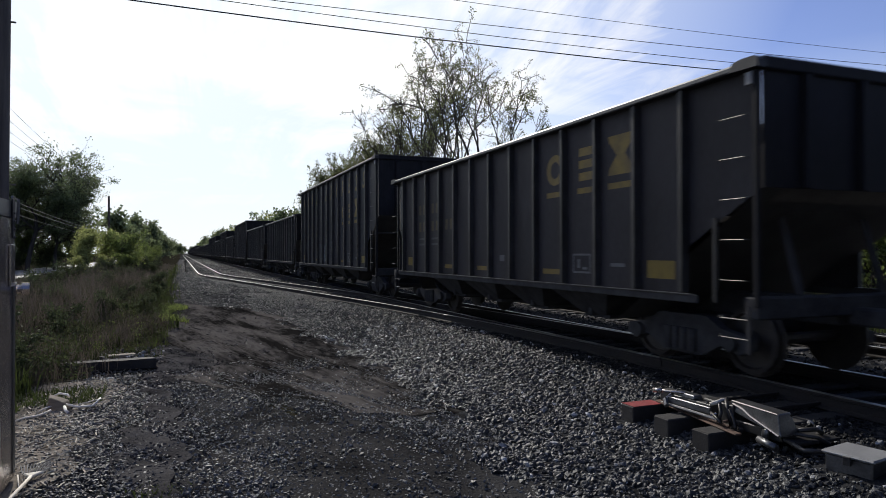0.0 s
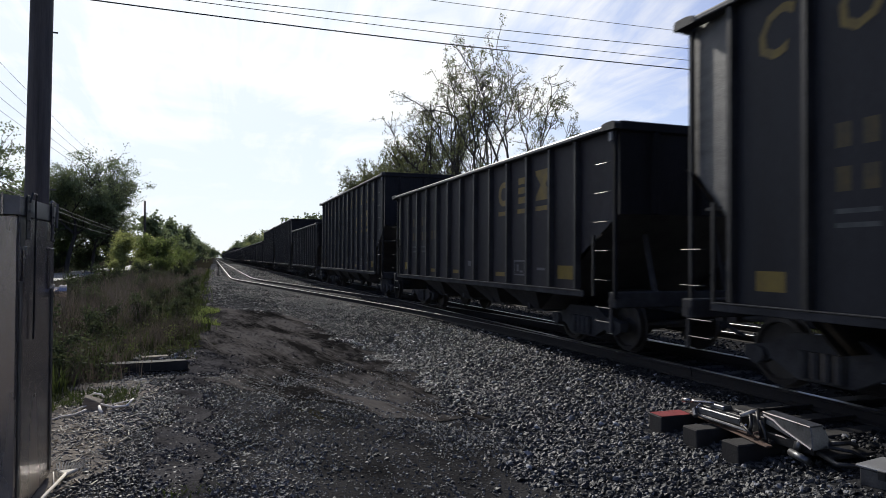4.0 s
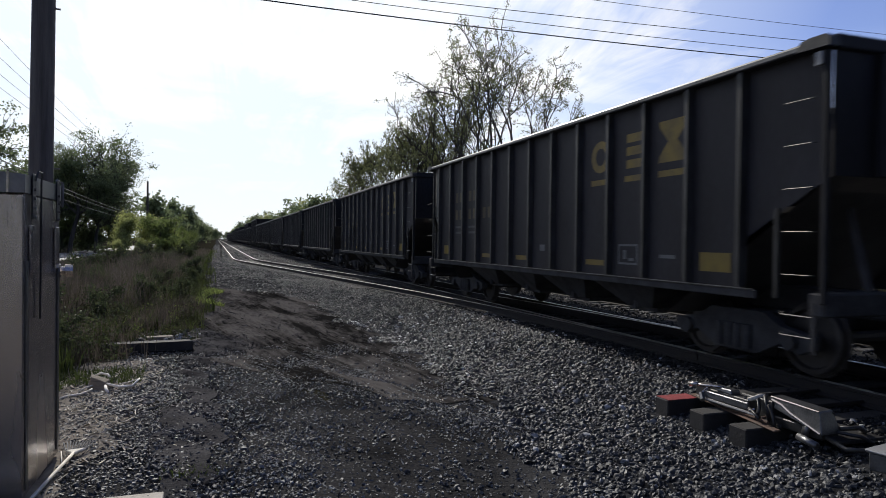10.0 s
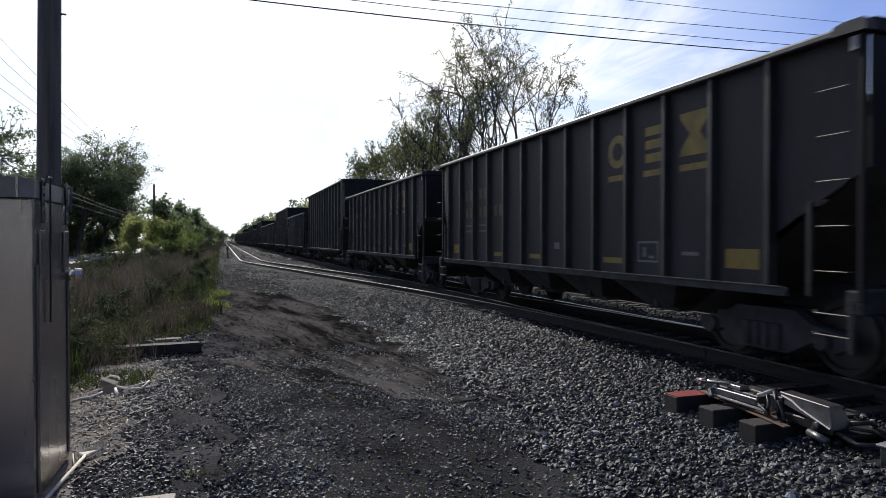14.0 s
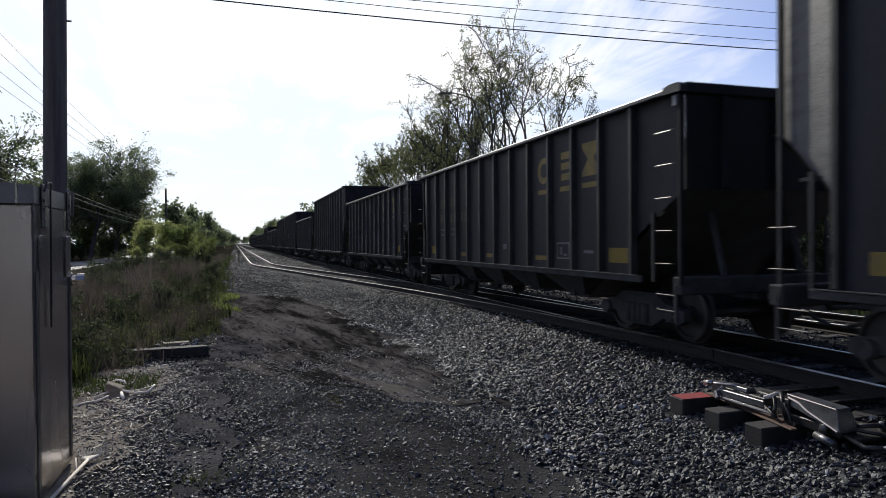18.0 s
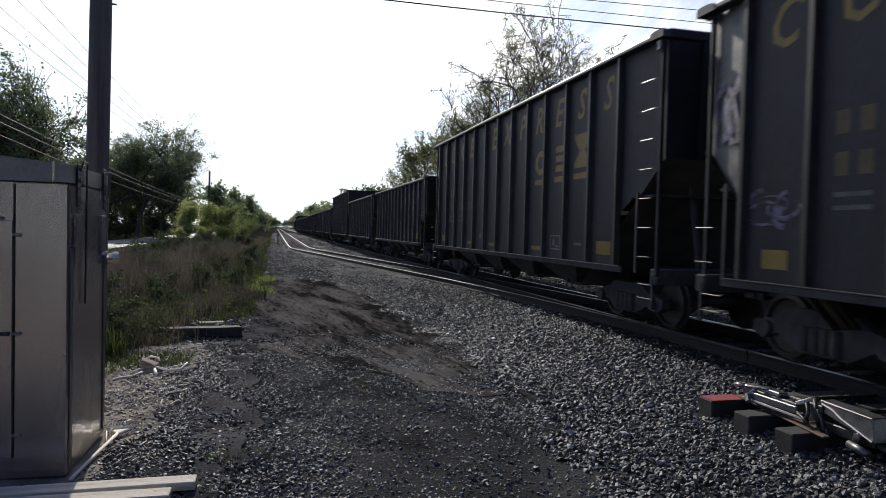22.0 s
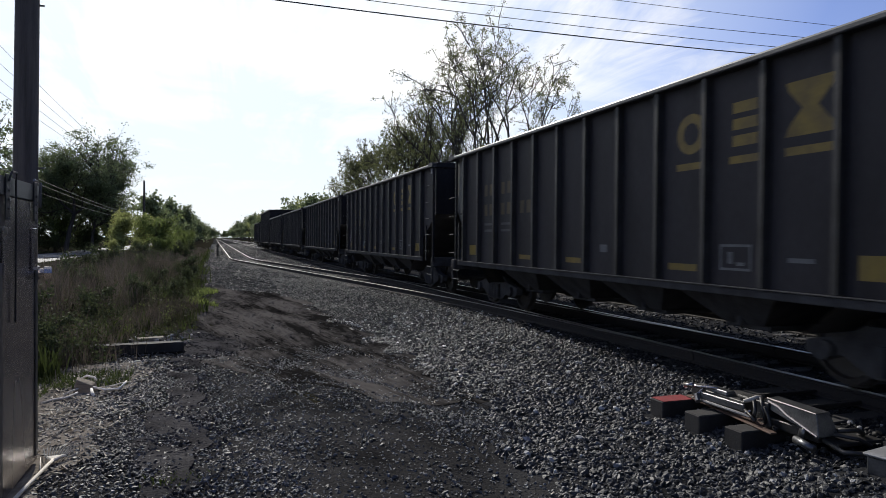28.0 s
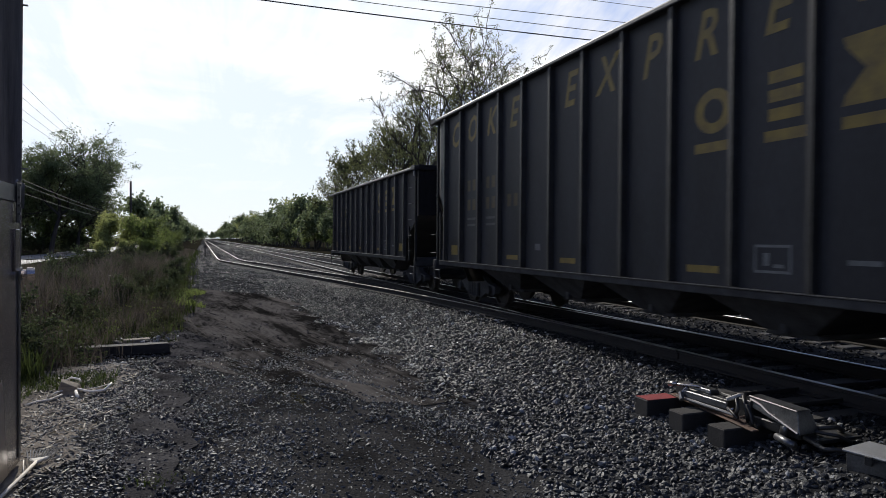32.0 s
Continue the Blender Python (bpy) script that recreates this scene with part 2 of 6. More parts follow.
M_IRON = mat("grab_iron_bare_steel", (0.09009, 0.09009, 0.09009), (0.04719, 0.04505, 0.0429), 0.4, 0.8, 8, 60, 0.05)
M_YEL = mat("faded_yellow_paint", (0.2346, 0.1581, 0.0255), (0.1326, 0.0867, 0.01785), 0.6, 0, 4, 30, 0.1)
M_YEL2 = mat("dim_yellow_stencil", (0.08593, 0.05859, 0.01302), (0.03906, 0.02734, 0.009114), 0.6, 0, 4, 30, 0.1)
M_DIM = mat("faint_stencil", (0.085, 0.087, 0.08), (0.04, 0.041, 0.04), 0.6, 0, 4, 30, 0.1)
M_PATCH = mat("yellow_reflector", (0.2142, 0.1454, 0.0153), (0.153, 0.09945, 0.01275), 0.4, 0, 6, 40, 0.05)
M_WHITE = mat("white_stencil", (0.1485, 0.1485, 0.1485), (0.0825, 0.0825, 0.0825), 0.6, 0, 6, 40, 0.05)
M_GRAF = mat("pale_graffiti", (0.105, 0.133, 0.14), (0.0196, 0.021, 0.0238), 0.6, 0, 5, 16, 0.05, rnd=0.35, contrast=0.07)
M_GRAF2 = mat("lilac_graffiti", (0.1125, 0.0975, 0.15), (0.0225, 0.021, 0.0285), 0.6, 0, 5, 16, 0.05, rnd=0.35, contrast=0.07)
M_WHEEL = mat("wheel_steel", (0.054, 0.045, 0.0384), (0.024, 0.0204, 0.018), 0.6, 0.3, 5, 40, 0.2)
M_RAIL = mat("rail_polished", (0.40, 0.39, 0.38), (0.24, 0.23, 0.22), 0.33, 0.95, 3, 40, 0.05, stretch=(1, 0.1, 1))
M_RAILSIDE = mat("rail_rust", (0.02063, 0.01513, 0.0121), (0.00935, 0.00715, 0.00605), 0.9, 0.0, 6, 60, 0.3)
M_TIE = mat("tie_timber", (0.05115, 0.04675, 0.04435), (0.0179, 0.0165, 0.01663), 0.9, 0, 5, 45, 0.6, rnd=0.2, stretch=(0.25, 3, 3))
M_TIEEND = mat("tie_timber_fresh", (0.02929, 0.02625, 0.0247), (0.01172, 0.0105, 0.01011), 0.9, 0, 5, 45, 0.2, rnd=0.15)
M_RED = mat("red_paint", (0.275, 0.01925, 0.02475), (0.165, 0.01375, 0.0165), 0.7, 0, 8, 60, 0.3)
M_STONE = mat("ballast_stone", (0.0402, 0.0412, 0.0440), (0.0112, 0.0115, 0.0123), 0.55, 0, 9, 60, 0.4, rnd=0.5)
M_STONE2 = mat("cinder_stone", (0.1164, 0.1195, 0.1275), (0.02647, 0.0273, 0.02932), 0.58, 0, 9, 60, 0.4, rnd=0.5)
# near-black stones for the ballast beside and between the rails
M_STONE3 = mat("dark_ballast_stone", (0.01328, 0.01378, 0.01505), (0.003442, 0.003546, 0.003972), 0.62, 0, 9, 60, 0.4, rnd=0.65, spec=0.2)
M_BALLAST = mat("ballast_bed", (0.052, 0.0525, 0.0545), (0.0130, 0.0131, 0.0136), 0.9, 0, 3, 30, 1.0, spec=0.0)
M_YARD = mat("cinder_yard", (0.050, 0.0485, 0.0475), (0.0135, 0.0132, 0.0133), 0.9, 0, 1.6, 40, 0.9, spec=0.0)
M_MUD = mat("dried_mud_track", (0.083, 0.0765, 0.0715), (0.0125, 0.0117, 0.0113), 0.9, 0, 1.25, 9, 0.9, stretch=(1.7, 0.27, 1), spec=0.0, contrast=0.13, spread=0.53, turn=-9.7)
M_WETMUD = mat("black_cinder_mud", (0.07293, 0.06961, 0.06961), (0.01989, 0.01923, 0.01989), 0.95, 0, 2.2, 30, 0.9, spec=0.0)
M_DIRT = mat("pale_dirt", (0.2474, 0.22, 0.187), (0.09277, 0.08289, 0.07153), 0.95, 0, 3, 40, 0.7, spec=0.0)
M_GRASS = mat("grass_ground", (0.030, 0.0285, 0.019), (0.0155, 0.0135, 0.0105), 0.95, 0, 0.8, 14, 0.8, spec=0.0)
M_ROAD = mat("road_asphalt", (0.21, 0.21, 0.213), (0.15, 0.15, 0.153), 0.7, 0, 0.6, 30, 0.3)
M_ALU = mat("brushed_aluminium", (0.4928, 0.44, 0.4048), (0.352, 0.3168, 0.2992), 0.27, 0.85, 1.5, 40, 0.02, stretch=(1, 1, 0.2))
M_ALUD = mat("aluminium_edge", (0.2141, 0.2058, 0.2027), (0.14, 0.1346, 0.1351), 0.4, 0.85, 3, 40, 0.05)
M_CASE = mat("dull_cast_metal", (0.17, 0.17, 0.175), (0.07, 0.07, 0.072), 0.36, 0.75, 5, 50, 0.15)
M_RUSTP = mat("rusty_strap", (0.12, 0.065, 0.04), (0.05, 0.03, 0.022), 0.85, 0.1, 6, 50, 0.3)
M_RAIL2 = mat("branch_rail_head", (0.30, 0.29, 0.28), (0.14, 0.13, 0.12), 0.4, 0.8, 3, 40, 0.05, stretch=(1, 0.1, 1))
M_DARKST = mat("dark_hardware", (0.06, 0.058, 0.056), (0.03, 0.028, 0.027), 0.5, 0.6, 6, 50, 0.2)
M_POLE = mat("creosoted_pole", (0.1436, 0.1217, 0.1048), (0.05915, 0.0507, 0.04563), 0.85, 0, 4, 50, 0.6, stretch=(3, 3, 0.12))
M_WIRE = mat("wire_black", (0.03, 0.03, 0.03), (0.02, 0.02, 0.02), 0.6, 0, 4, 40, 0)
M_WOOD = mat("weathered_board", (0.52, 0.47, 0.40), (0.30, 0.26, 0.21), 0.85, 0, 4, 50, 0.4, stretch=(0.2, 3, 3))
M_OLDWOOD = mat("old_offcut", (0.27, 0.2228, 0.162), (0.1215, 0.0972, 0.07425), 0.9, 0, 4, 40, 0.4, stretch=(0.2, 3, 3))
M_WHITEWOOD = mat("bleached_wood", (0.72, 0.68, 0.60), (0.45, 0.41, 0.35), 0.8, 0, 6, 60, 0.2)
M_CONC = mat("old_concrete", (0.05324, 0.05016, 0.04505), (0.02048, 0.01945, 0.0174), 0.9, 0, 4, 40, 0.5)
M_CLOTH = mat("dirty_white_cloth", (0.8625, 0.8165, 0.7475), (0.529, 0.483, 0.414), 0.9, 0, 5, 40, 0.3)
M_BARK = mat("bark", (0.052, 0.043, 0.034), (0.023, 0.0195, 0.016), 0.9, 0, 5, 30, 0.7, stretch=(2, 2, 0.3))
M_LEAF = mat("leaf_green", (0.1983, 0.2379, 0.1142), (0.1047, 0.1301, 0.06661), 0.6, 0, 0.5, 8, 0, rnd=0.45, trans=0.42, spec=0.12)
M_LEAFD = mat("leaf_dark", (0.09375, 0.115, 0.0525), (0.045, 0.0575, 0.0275), 0.7, 0, 0.5, 8, 0, rnd=0.45, trans=0.35, spec=0.12)
M_LEAFY = mat("leaf_young", (0.3656, 0.384, 0.1371), (0.201, 0.2285, 0.08228), 0.6, 0, 0.5, 8, 0, rnd=0.35, trans=0.6, spec=0.12)
M_LEAFB = mat("leaf_bright", (0.2057, 0.2485, 0.07198), (0.1028, 0.1372, 0.04285), 0.6, 0, 0.5, 8, 0, rnd=0.4, trans=0.5, spec=0.12)
M_SPRIG = mat("leaf_opening_bud", (0.175, 0.190, 0.085), (0.095, 0.105, 0.048), 0.7, 0, 0.5, 8, 0, rnd=0.4, trans=0.5, spec=0.12)
M_HERB = mat("herb_leaf", (0.078, 0.082, 0.040), (0.036, 0.038, 0.020), 0.7, 0, 0.6, 8, 0, rnd=0.5, trans=0.4, spec=0.12)
M_PALESTONE = mat("pale_limestone_chip", (0.34, 0.34, 0.34), (0.16, 0.16, 0.165), 0.6, 0, 9, 60, 0.3, rnd=0.35)
M_WEED = mat("dead_weed", (0.165, 0.140, 0.116), (0.072, 0.060, 0.050), 0.9, 0, 0.6, 8, 0, rnd=0.4, trans=0.3, spec=0.12)
M_BLADE = mat("grass_blade", (0.06435, 0.08496, 0.02523), (0.03432, 0.04633, 0.01621), 0.7, 0, 0.6, 8, 0, rnd=0.35, trans=0.4, spec=0.12)
M_LITTER = mat("dry_litter", (0.60, 0.55, 0.45), (0.32, 0.27, 0.2), 0.9, 0, 6, 40, 0, rnd=0.3)

# ---------------------------------------------------------------- mesh helpers
RNG = random.Random(7)


def bm_box(bm, x0, x1, y0, y1, z0, z1, bev=0.0):
    vs = [bm.verts.new((x, y, z)) for x in (x0, x1) for y in (y0, y1) for z in (z0, z1)]
    fs = [bm.faces.new([vs[i] for i in f]) for f in ((0, 1, 3, 2), (4, 6, 7, 5), (0, 4, 5, 1), (2, 3, 7, 6), (0, 2, 6, 4), (1, 5, 7, 3))]
    if bev:
        es = list({e for f in fs for e in f.edges})
        bmesh.ops.bevel(bm, geom=es, offset=bev, segments=1, affect="EDGES", profile=0.5)
    return bm


def box(x0, x1, y0, y1, z0, z1, bev=0.0):
    return bm_box(bmesh.new(), x0, x1, y0, y1, z0, z1, bev)


def bm_tube(bm, pts, radii, sides=6, cap=True):
    pts = [Vector(p) for p in pts]
    if not hasattr(radii, "__len__"):
        radii = [radii] * len(pts)
    rings = []
    for i, p in enumerate(pts):
        d = (pts[min(i + 1, len(pts) - 1)] - pts[max(i - 1, 0)]).normalized()
        u = d.orthogonal().normalized() if abs(d.z) > 0.9 else d.cross(Vector((0, 0, 1))).normalized()
        v = d.cross(u)
        rings.append([bm.verts.new(p + radii[i] * (math.cos(2 * math.pi * k / sides) * u + math.sin(2 * math.pi * k / sides) * v)) for k in range(sides)])
    for a, b in zip(rings, rings[1:]):
        for k in range(sides):
            bm.faces.new((a[k], a[(k + 1) % sides], b[(k + 1) % sides], b[k]))
    if cap:
        bm.faces.new(rings[0][::-1]); bm.faces.new(rings[-1])
    return bm


def tube(pts, radii, sides=6):
    return bm_tube(bmesh.new(), pts, radii, sides)


def bm_prism(bm, poly, axis, lo, hi):
    """A polygon given in the two other axes (in order x, y, z), drawn out along axis from lo to hi."""
    def p(a, b, c):
        return {"x": (c, a, b), "y": (a, c, b), "z": (a, b, c)}[axis]
    A = [bm.verts.new(p(a, b, lo)) for a, b in poly]
    B = [bm.verts.new(p(a, b, hi)) for a, b in poly]
    n = len(poly)
    for i in range(n):
        bm.faces.new((A[i], A[(i + 1) % n], B[(i + 1) % n], B[i]))
    bm.faces.new(A[::-1]); bm.faces.new(B)
    return bm


def mesh_of(name, bm, material, smooth=False):
    bmesh.ops.recalc_face_normals(bm, faces=bm.faces)
    me = bpy.data.meshes.new(name)
    bm.to_mesh(me); bm.free()
    me.materials.append(material)
    if smooth:
        me.polygons.foreach_set("use_smooth", [True] * len(me.polygons))
    return me


def part(name, bm, material, parent, label="", smooth=False):
    me = bm if isinstance(bm, bpy.types.Mesh) else mesh_of(name, bm, material, smooth)
    ob = new(name, me)
    ob.parent = parent
    return tagged(ob, label) if label else ob


def thing(name, label, category, m=None, group="", kind=""):
    ob = new(name)
    ob.empty_display_size = 0.3
    if m is not None:
        ob.matrix_basis = m
    return tagged(ob, label, category, group, kind)


def single(name, bm, material, label, category="", kind="", group="", smooth=False):
    me = bm if isinstance(bm, bpy.types.Mesh) else mesh_of(name, bm, material, smooth)
    return tagged(new(name, me), label, category, group, kind)


def np_mesh(name, verts, faces, material, smooth=False):
    """A mesh from arrays: verts (n, 3), faces (m, k)."""
    me = bpy.data.meshes.new(name)
    verts, faces = np.asarray(verts, np.float32), np.asarray(faces, np.int32)
    me.vertices.add(len(verts)); me.vertices.foreach_set("co", verts.ravel())
    k = faces.shape[1]
    me.loops.add(faces.size); me.loops.foreach_set("vertex_index", faces.ravel())
    me.polygons.add(len(faces))
    me.polygons.foreach_set("loop_start", np.arange(0, faces.size, k, dtype=np.int32))
    me.polygons.foreach_set("loop_total", np.full(len(faces), k, np.int32))
    me.polygons.foreach_set("use_smooth", np.full(len(faces), bool(smooth)))
    me.materials.append(material)
    me.update(calc_edges=True); me.validate()
    return me


def nrm(v):
    return v / np.linalg.norm(v, axis=-1, keepdims=True)


# ---------------------------------------------------------------- the plan
TRACK_X = 7.29                       # centre of the track that the train runs on; rail tops at z = 0
HEAD = 0.7525                        # rail head's centre from the track's centre
TRACK2_X = 11.35
SIDING_X = 1.85


def smooth01(a, b, v):
    t = np.clip((np.asarray(v, float) - a) / (b - a), 0, 1)
    return t * t * (3 - 2 * t)


def wob(x, y, s, k=0.0):
    return np.sin(x * 1.7 * s + 1.3 * k) * np.cos(y * 1.3 * s + 2.1 * k) + 0.5 * np.sin(x * 3.9 * s + y * 2.3 * s + k)


def bed_edge(y):
    """Where the ballast's slope ends, seen along the track."""
    y = np.asarray(y, float)
    return 2.45 + 0.6 * smooth01(4.4, 7.0, y) - 0.35 * smooth01(12, 17, y) - 3.3 * smooth01(21, 30, y) + 0.08 * np.sin(y * 1.9) + 0.05 * np.sin(y * 5.3)


def ground_z(x, y):
    x, y = np.asarray(x, float), np.asarray(y, float)
    base = -0.29 - 0.11 * smooth01(6.5, 13, y) - 0.09 * smooth01(0.5, 3.0, x) * smooth01(13, 6.5, y)
    e = 4.3 - 1.0 * smooth01(8, 14, y) - 4.7 * smooth01(18, 36, y)
    up = smooth01(e, e + 1.8, x)
    z = base * (1 - up) + (-0.188) * up
    z = z + 0.02 * wob(x, y, 0.6) * smooth01(0, 1, np.abs(x - TRACK_X) - 1.6) * (np.abs(x) < 40)
    z = z - 0.16 * smooth01(13.6, 15.5, x)
    z = z + 0.10 * np.exp(-(((x - 5.0) / 0.6) ** 2 + ((y - 3.75) / 0.6) ** 2))
    # ruts in the mud, and the uneven bank to the left of the yard
    for x0, k in ((2.05, 0.19), (0.80, 0.15), (2.75, 0.10)):
        z = z - 0.055 * np.exp(-((x - x0 + k * (y - 10)) / 0.2) ** 2) * smooth01(6, 8, y) * smooth01(26, 20, y)
        z = z + 0.022 * np.exp(-((x - x0 - 0.42 + k * (y - 10)) / 0.16) ** 2) * smooth01(6, 8, y) * smooth01(26, 20, y)
    z = z - 0.10 * np.exp(-((y - 12.15) / 0.45) ** 2) * smooth01(-2.6, -2.0, x) * smooth01(-0.2, -0.6, x)
    z = z + 0.05 * smooth01(-1.8, -6, x) * wob(x, y, 0.25, 2)
    return z


def axis_steps(spans):
    out = []
    for a, b, s in spans:
        out += list(np.arange(a, b, s))
    return np.array(out + [spans[-1][1]])


def sheet(name, xs, ys, z, material):
    X, Y = np.meshgrid(xs, ys) if np.ndim(xs) == 1 else (xs, ys)
    V = np.stack([X, Y, z(X, Y)], -1).reshape(-1, 3)
    r, c = X.shape
    i = np.arange(r * c).reshape(r, c)
    F = np.stack([i[:-1, :-1], i[:-1, 1:], i[1:, 1:], i[1:, :-1]], -1).reshape(-1, 4)
    return np_mesh(name, V, F, material, True)


def strip(name, left, right, ys, cols, lift, material, label, category, kind="structure", rough=0.0):
    """A sheet between two edges that wander along y, lying lift above the ground."""
    Y = np.repeat(ys[:, None], cols, 1)
    L, R = left(ys)[:, None], right(ys)[:, None]
    X = L + (R - L) * np.linspace(0, 1, cols)[None, :]
    me = sheet(name, X, Y, lambda x, y: ground_z(x, y) + lift + rough * (wob(x, y, 2.1, 1.0) + 0.6 * wob(x, y, 5.3, 2.0)), material)
    return tagged(new(name, me), label, category, "", kind)


XS = axis_steps([(-2500, -300, 300), (-300, -40, 20), (-40, -8, 2), (-8, 18, 0.2), (18, 60, 3), (60, 300, 20), (300, 2500, 300)])
YS = axis_steps([(-1500, -100, 200), (-100, -10, 10), (-10, 1, 1), (1, 30, 0.2), (30, 80, 1.0), (80, 400, 10), (400, 4500, 300)])
tagged(new("ground", sheet("ground", XS, YS, lambda x, y: ground_z(x, y) - 0.012, M_GRASS)), "grassy earth with weeds beside the railway", "ground", "", "structure")

YB = axis_steps([(-60, 0, 2), (0, 30, 0.25), (30, 80, 1), (80, 1200, 20)])
strip("ballast", lambda y: bed_edge(y) + 0.1 * np.sin(y * 3.1), lambda y: 14.2 + 0.2 * np.sin(y * 0.9), YB, 60, 0.004, M_BALLAST, "grey crushed-stone ballast under the tracks", "ballast")
YY = axis_steps([(-8, 0, 1), (0, 29.5, 0.2)])
strip("yard", lambda y: -0.55 - 1.2 * smooth01(9.5, 4, y) + 0.15 * np.sin(y * 1.7) + 0.08 * np.sin(y * 4.9), lambda y: bed_edge(y) + 0.35 + 0.1 * np.sin(y * 2.7), YY, 60, 0.0, M_YARD, "dark cinder and gravel yard with scattered stones", "yard", rough=0.006)
YM = axis_steps([(7.6, 28.0, 0.15)])
strip("mud_track", lambda y: -0.42 + 0.5 * smooth01(18, 27, y) + 2.2 * smooth01(11.5, 7.6, y) + 0.10 * np.sin(y * 1.3) + 0.05 * np.sin(y * 4.3),
      lambda y: bed_edge(y) + 0.06 + 0.04 * np.sin(y * 4.1), YM, 60, 0.009, M_MUD, "dried brown mud track with tyre ruts", "mud", rough=0.008)
YW = axis_steps([(4.4, 15.0, 0.06)])


def mud_left(y):
    return -0.60 + 0.09 * np.sin(y * 1.5 + 0.6) + 0.05 * np.sin(y * 4.7) + 0.03 * np.sin(y * 11.1)


def mud_right(y):
    return -0.18 + 0.5 * smooth01(11.0, 12.6, y) * smooth01(15, 13.5, y) + 0.10 * np.sin(y * 1.1) + 0.05 * np.sin(y * 5.9 + 1) + 0.03 * np.sin(y * 13.0)


strip("mud_edge", mud_left, mud_right, YW, 24, 0.012, M_WETMUD, "black sticky cinder mud along the yard's edge", "mud", rough=0.009)
YD = axis_steps([(4.6, 11.4, 0.2)])
strip("dirt_patch", lambda y: -2.6 + 0.2 * np.sin(y * 1.1) + 0.8 * smooth01(9, 13, y), lambda y: -1.15 + 0.15 * np.sin(y * 1.9 + 1) + 0.1 * np.sin(y * 6.1) + 0.4 * smooth01(9, 13.5, y), YD, 24, 0.006, M_DIRT, "pale dry earth with litter and straw", "earth")
strip("bare_earth", lambda y: -7.0 + 0.4 * np.sin(y * 1.1), lambda y: -1.75 + 0.2 * np.sin(y * 1.6), axis_steps([(-9, 4.4, 0.4)]), 14, 0.006, M_DIRT, "pale dry earth before the cabinet", "earth")
YR = axis_steps([(-80, 400, 8)])
strip("road", lambda y: -17.5 + 0 * y, lambda y: -12.0 + 0 * y, YR, 4, 0.03, M_ROAD, "grey asphalt road beyond the weeds", "road")

# ---------------------------------------------------------------- tracks
RAIL_SEC = [(-0.075, -0.17), (0.075, -0.17), (0.075, -0.155), (0.012, -0.135), (0.012, -0.045), (0.036, -0.035), (0.036, -0.006), (0.030, 0.0), (-0.030, 0.0), (-0.036, -0.006), (-0.036, -0.035), (-0.012, -0.045), (-0.012, -0.135), (-0.075, -0.155)]


def rail_bm(pts):
    """A rail along points (x, y), its top at z = 0; the head's faces take the second material."""
    bm = bmesh.new()
    rings = []
    for i, (x, y) in enumerate(pts):
        a, b = pts[max(i - 1, 0)], pts[min(i + 1, len(pts) - 1)]
        d = Vector((b[0] - a[0], b[1] - a[1], 0)).normalized()
        rt = Vector((d.y, -d.x, 0))
        rings.append([bm.verts.new(Vector((x, y, z)) + rt * u) for u, z in RAIL_SEC])
    n = len(RAIL_SEC)
    for a, b in zip(rings, rings[1:]):
        for k in range(n):
            f = bm.faces.new((a[k], a[(k + 1) % n], b[(k + 1) % n], b[k]))
            f.material_index = 1 if k in (6, 7, 8) else 0
    bm.faces.new(rings[0][::-1]); bm.faces.new(rings[-1])
    return bm


def rail(pts, parent, head=None):
    me = mesh_of("rail", rail_bm(pts), M_RAILSIDE)
    me.materials.append(head or M_RAIL)
    return part("rail", me, M_RAIL, parent, "rusty steel rail with a polished head")


def straight(x, a=-80.0, b=1500.0):
    return [(x, a), (x, 0.0), (x, 40.0), (x, 200.0), (x, b)]


def diverge(y):
    """How far the turnout's branch has left the main track at y."""
    if y < 6:
        return 0.0
    if y < 23:
        return 0.0043 * (y - 6) ** 2
    if y < 46:
        return 1.2427 + 0.1462 * (y - 23)
    d = TRACK_X - SIDING_X
    t = min(1.0, (y - 46) / 10.0)
    at46 = 1.2427 + 0.1462 * 23
    return at46 + (d - at46) * (1 - (1 - t) ** 2)


def branch(side):
    ys = [8.0 + i * 1.0 for i in range(50)] + [60, 80, 150, 400, 1500]
    return [(TRACK_X - diverge(y) + side * HEAD, float(y)) for y in ys]


TIE_ME = mesh_of("tie", box(-1.3, 1.3, -0.115, 0.115, -0.35, -0.172, 0.012), M_TIE)
PLATE_ME = mesh_of("tie_plate", box(-0.18, 0.18, -0.09, 0.09, -0.172, -0.158, 0.004), M_RAILSIDE)


def track(name, cx, rails, ties, label, head=None):
    t = thing(name, label, "track", kind="structure")
    for r in rails:
        rail(r, t, head)
    for y, x0 in ties:
        o = part("tie", TIE_ME, M_TIE, t)
        o.location = (x0, y, 0)
    return t


main_track = track("main_track", TRACK_X, [straight(TRACK_X - HEAD), straight(TRACK_X + HEAD)], [(-6 + 0.55 * i, TRACK_X) for i in range(110) if not 4.9 < -6 + 0.55 * i < 6.7], "railway track on timber ties with gravel ballast")
track("second_track", TRACK2_X, [straight(TRACK2_X - HEAD), straight(TRACK2_X + HEAD)], [(-6 + 0.55 * i, TRACK2_X) for i in range(52)], "railway track running beyond the train")
track("siding_track", SIDING_X, [branch(-1), branch(1)], [(24 + 0.55 * i, TRACK_X - diverge(24 + 0.55 * i)) for i in range(60)], "branch track leaving the main line at a turnout", M_RAIL2)

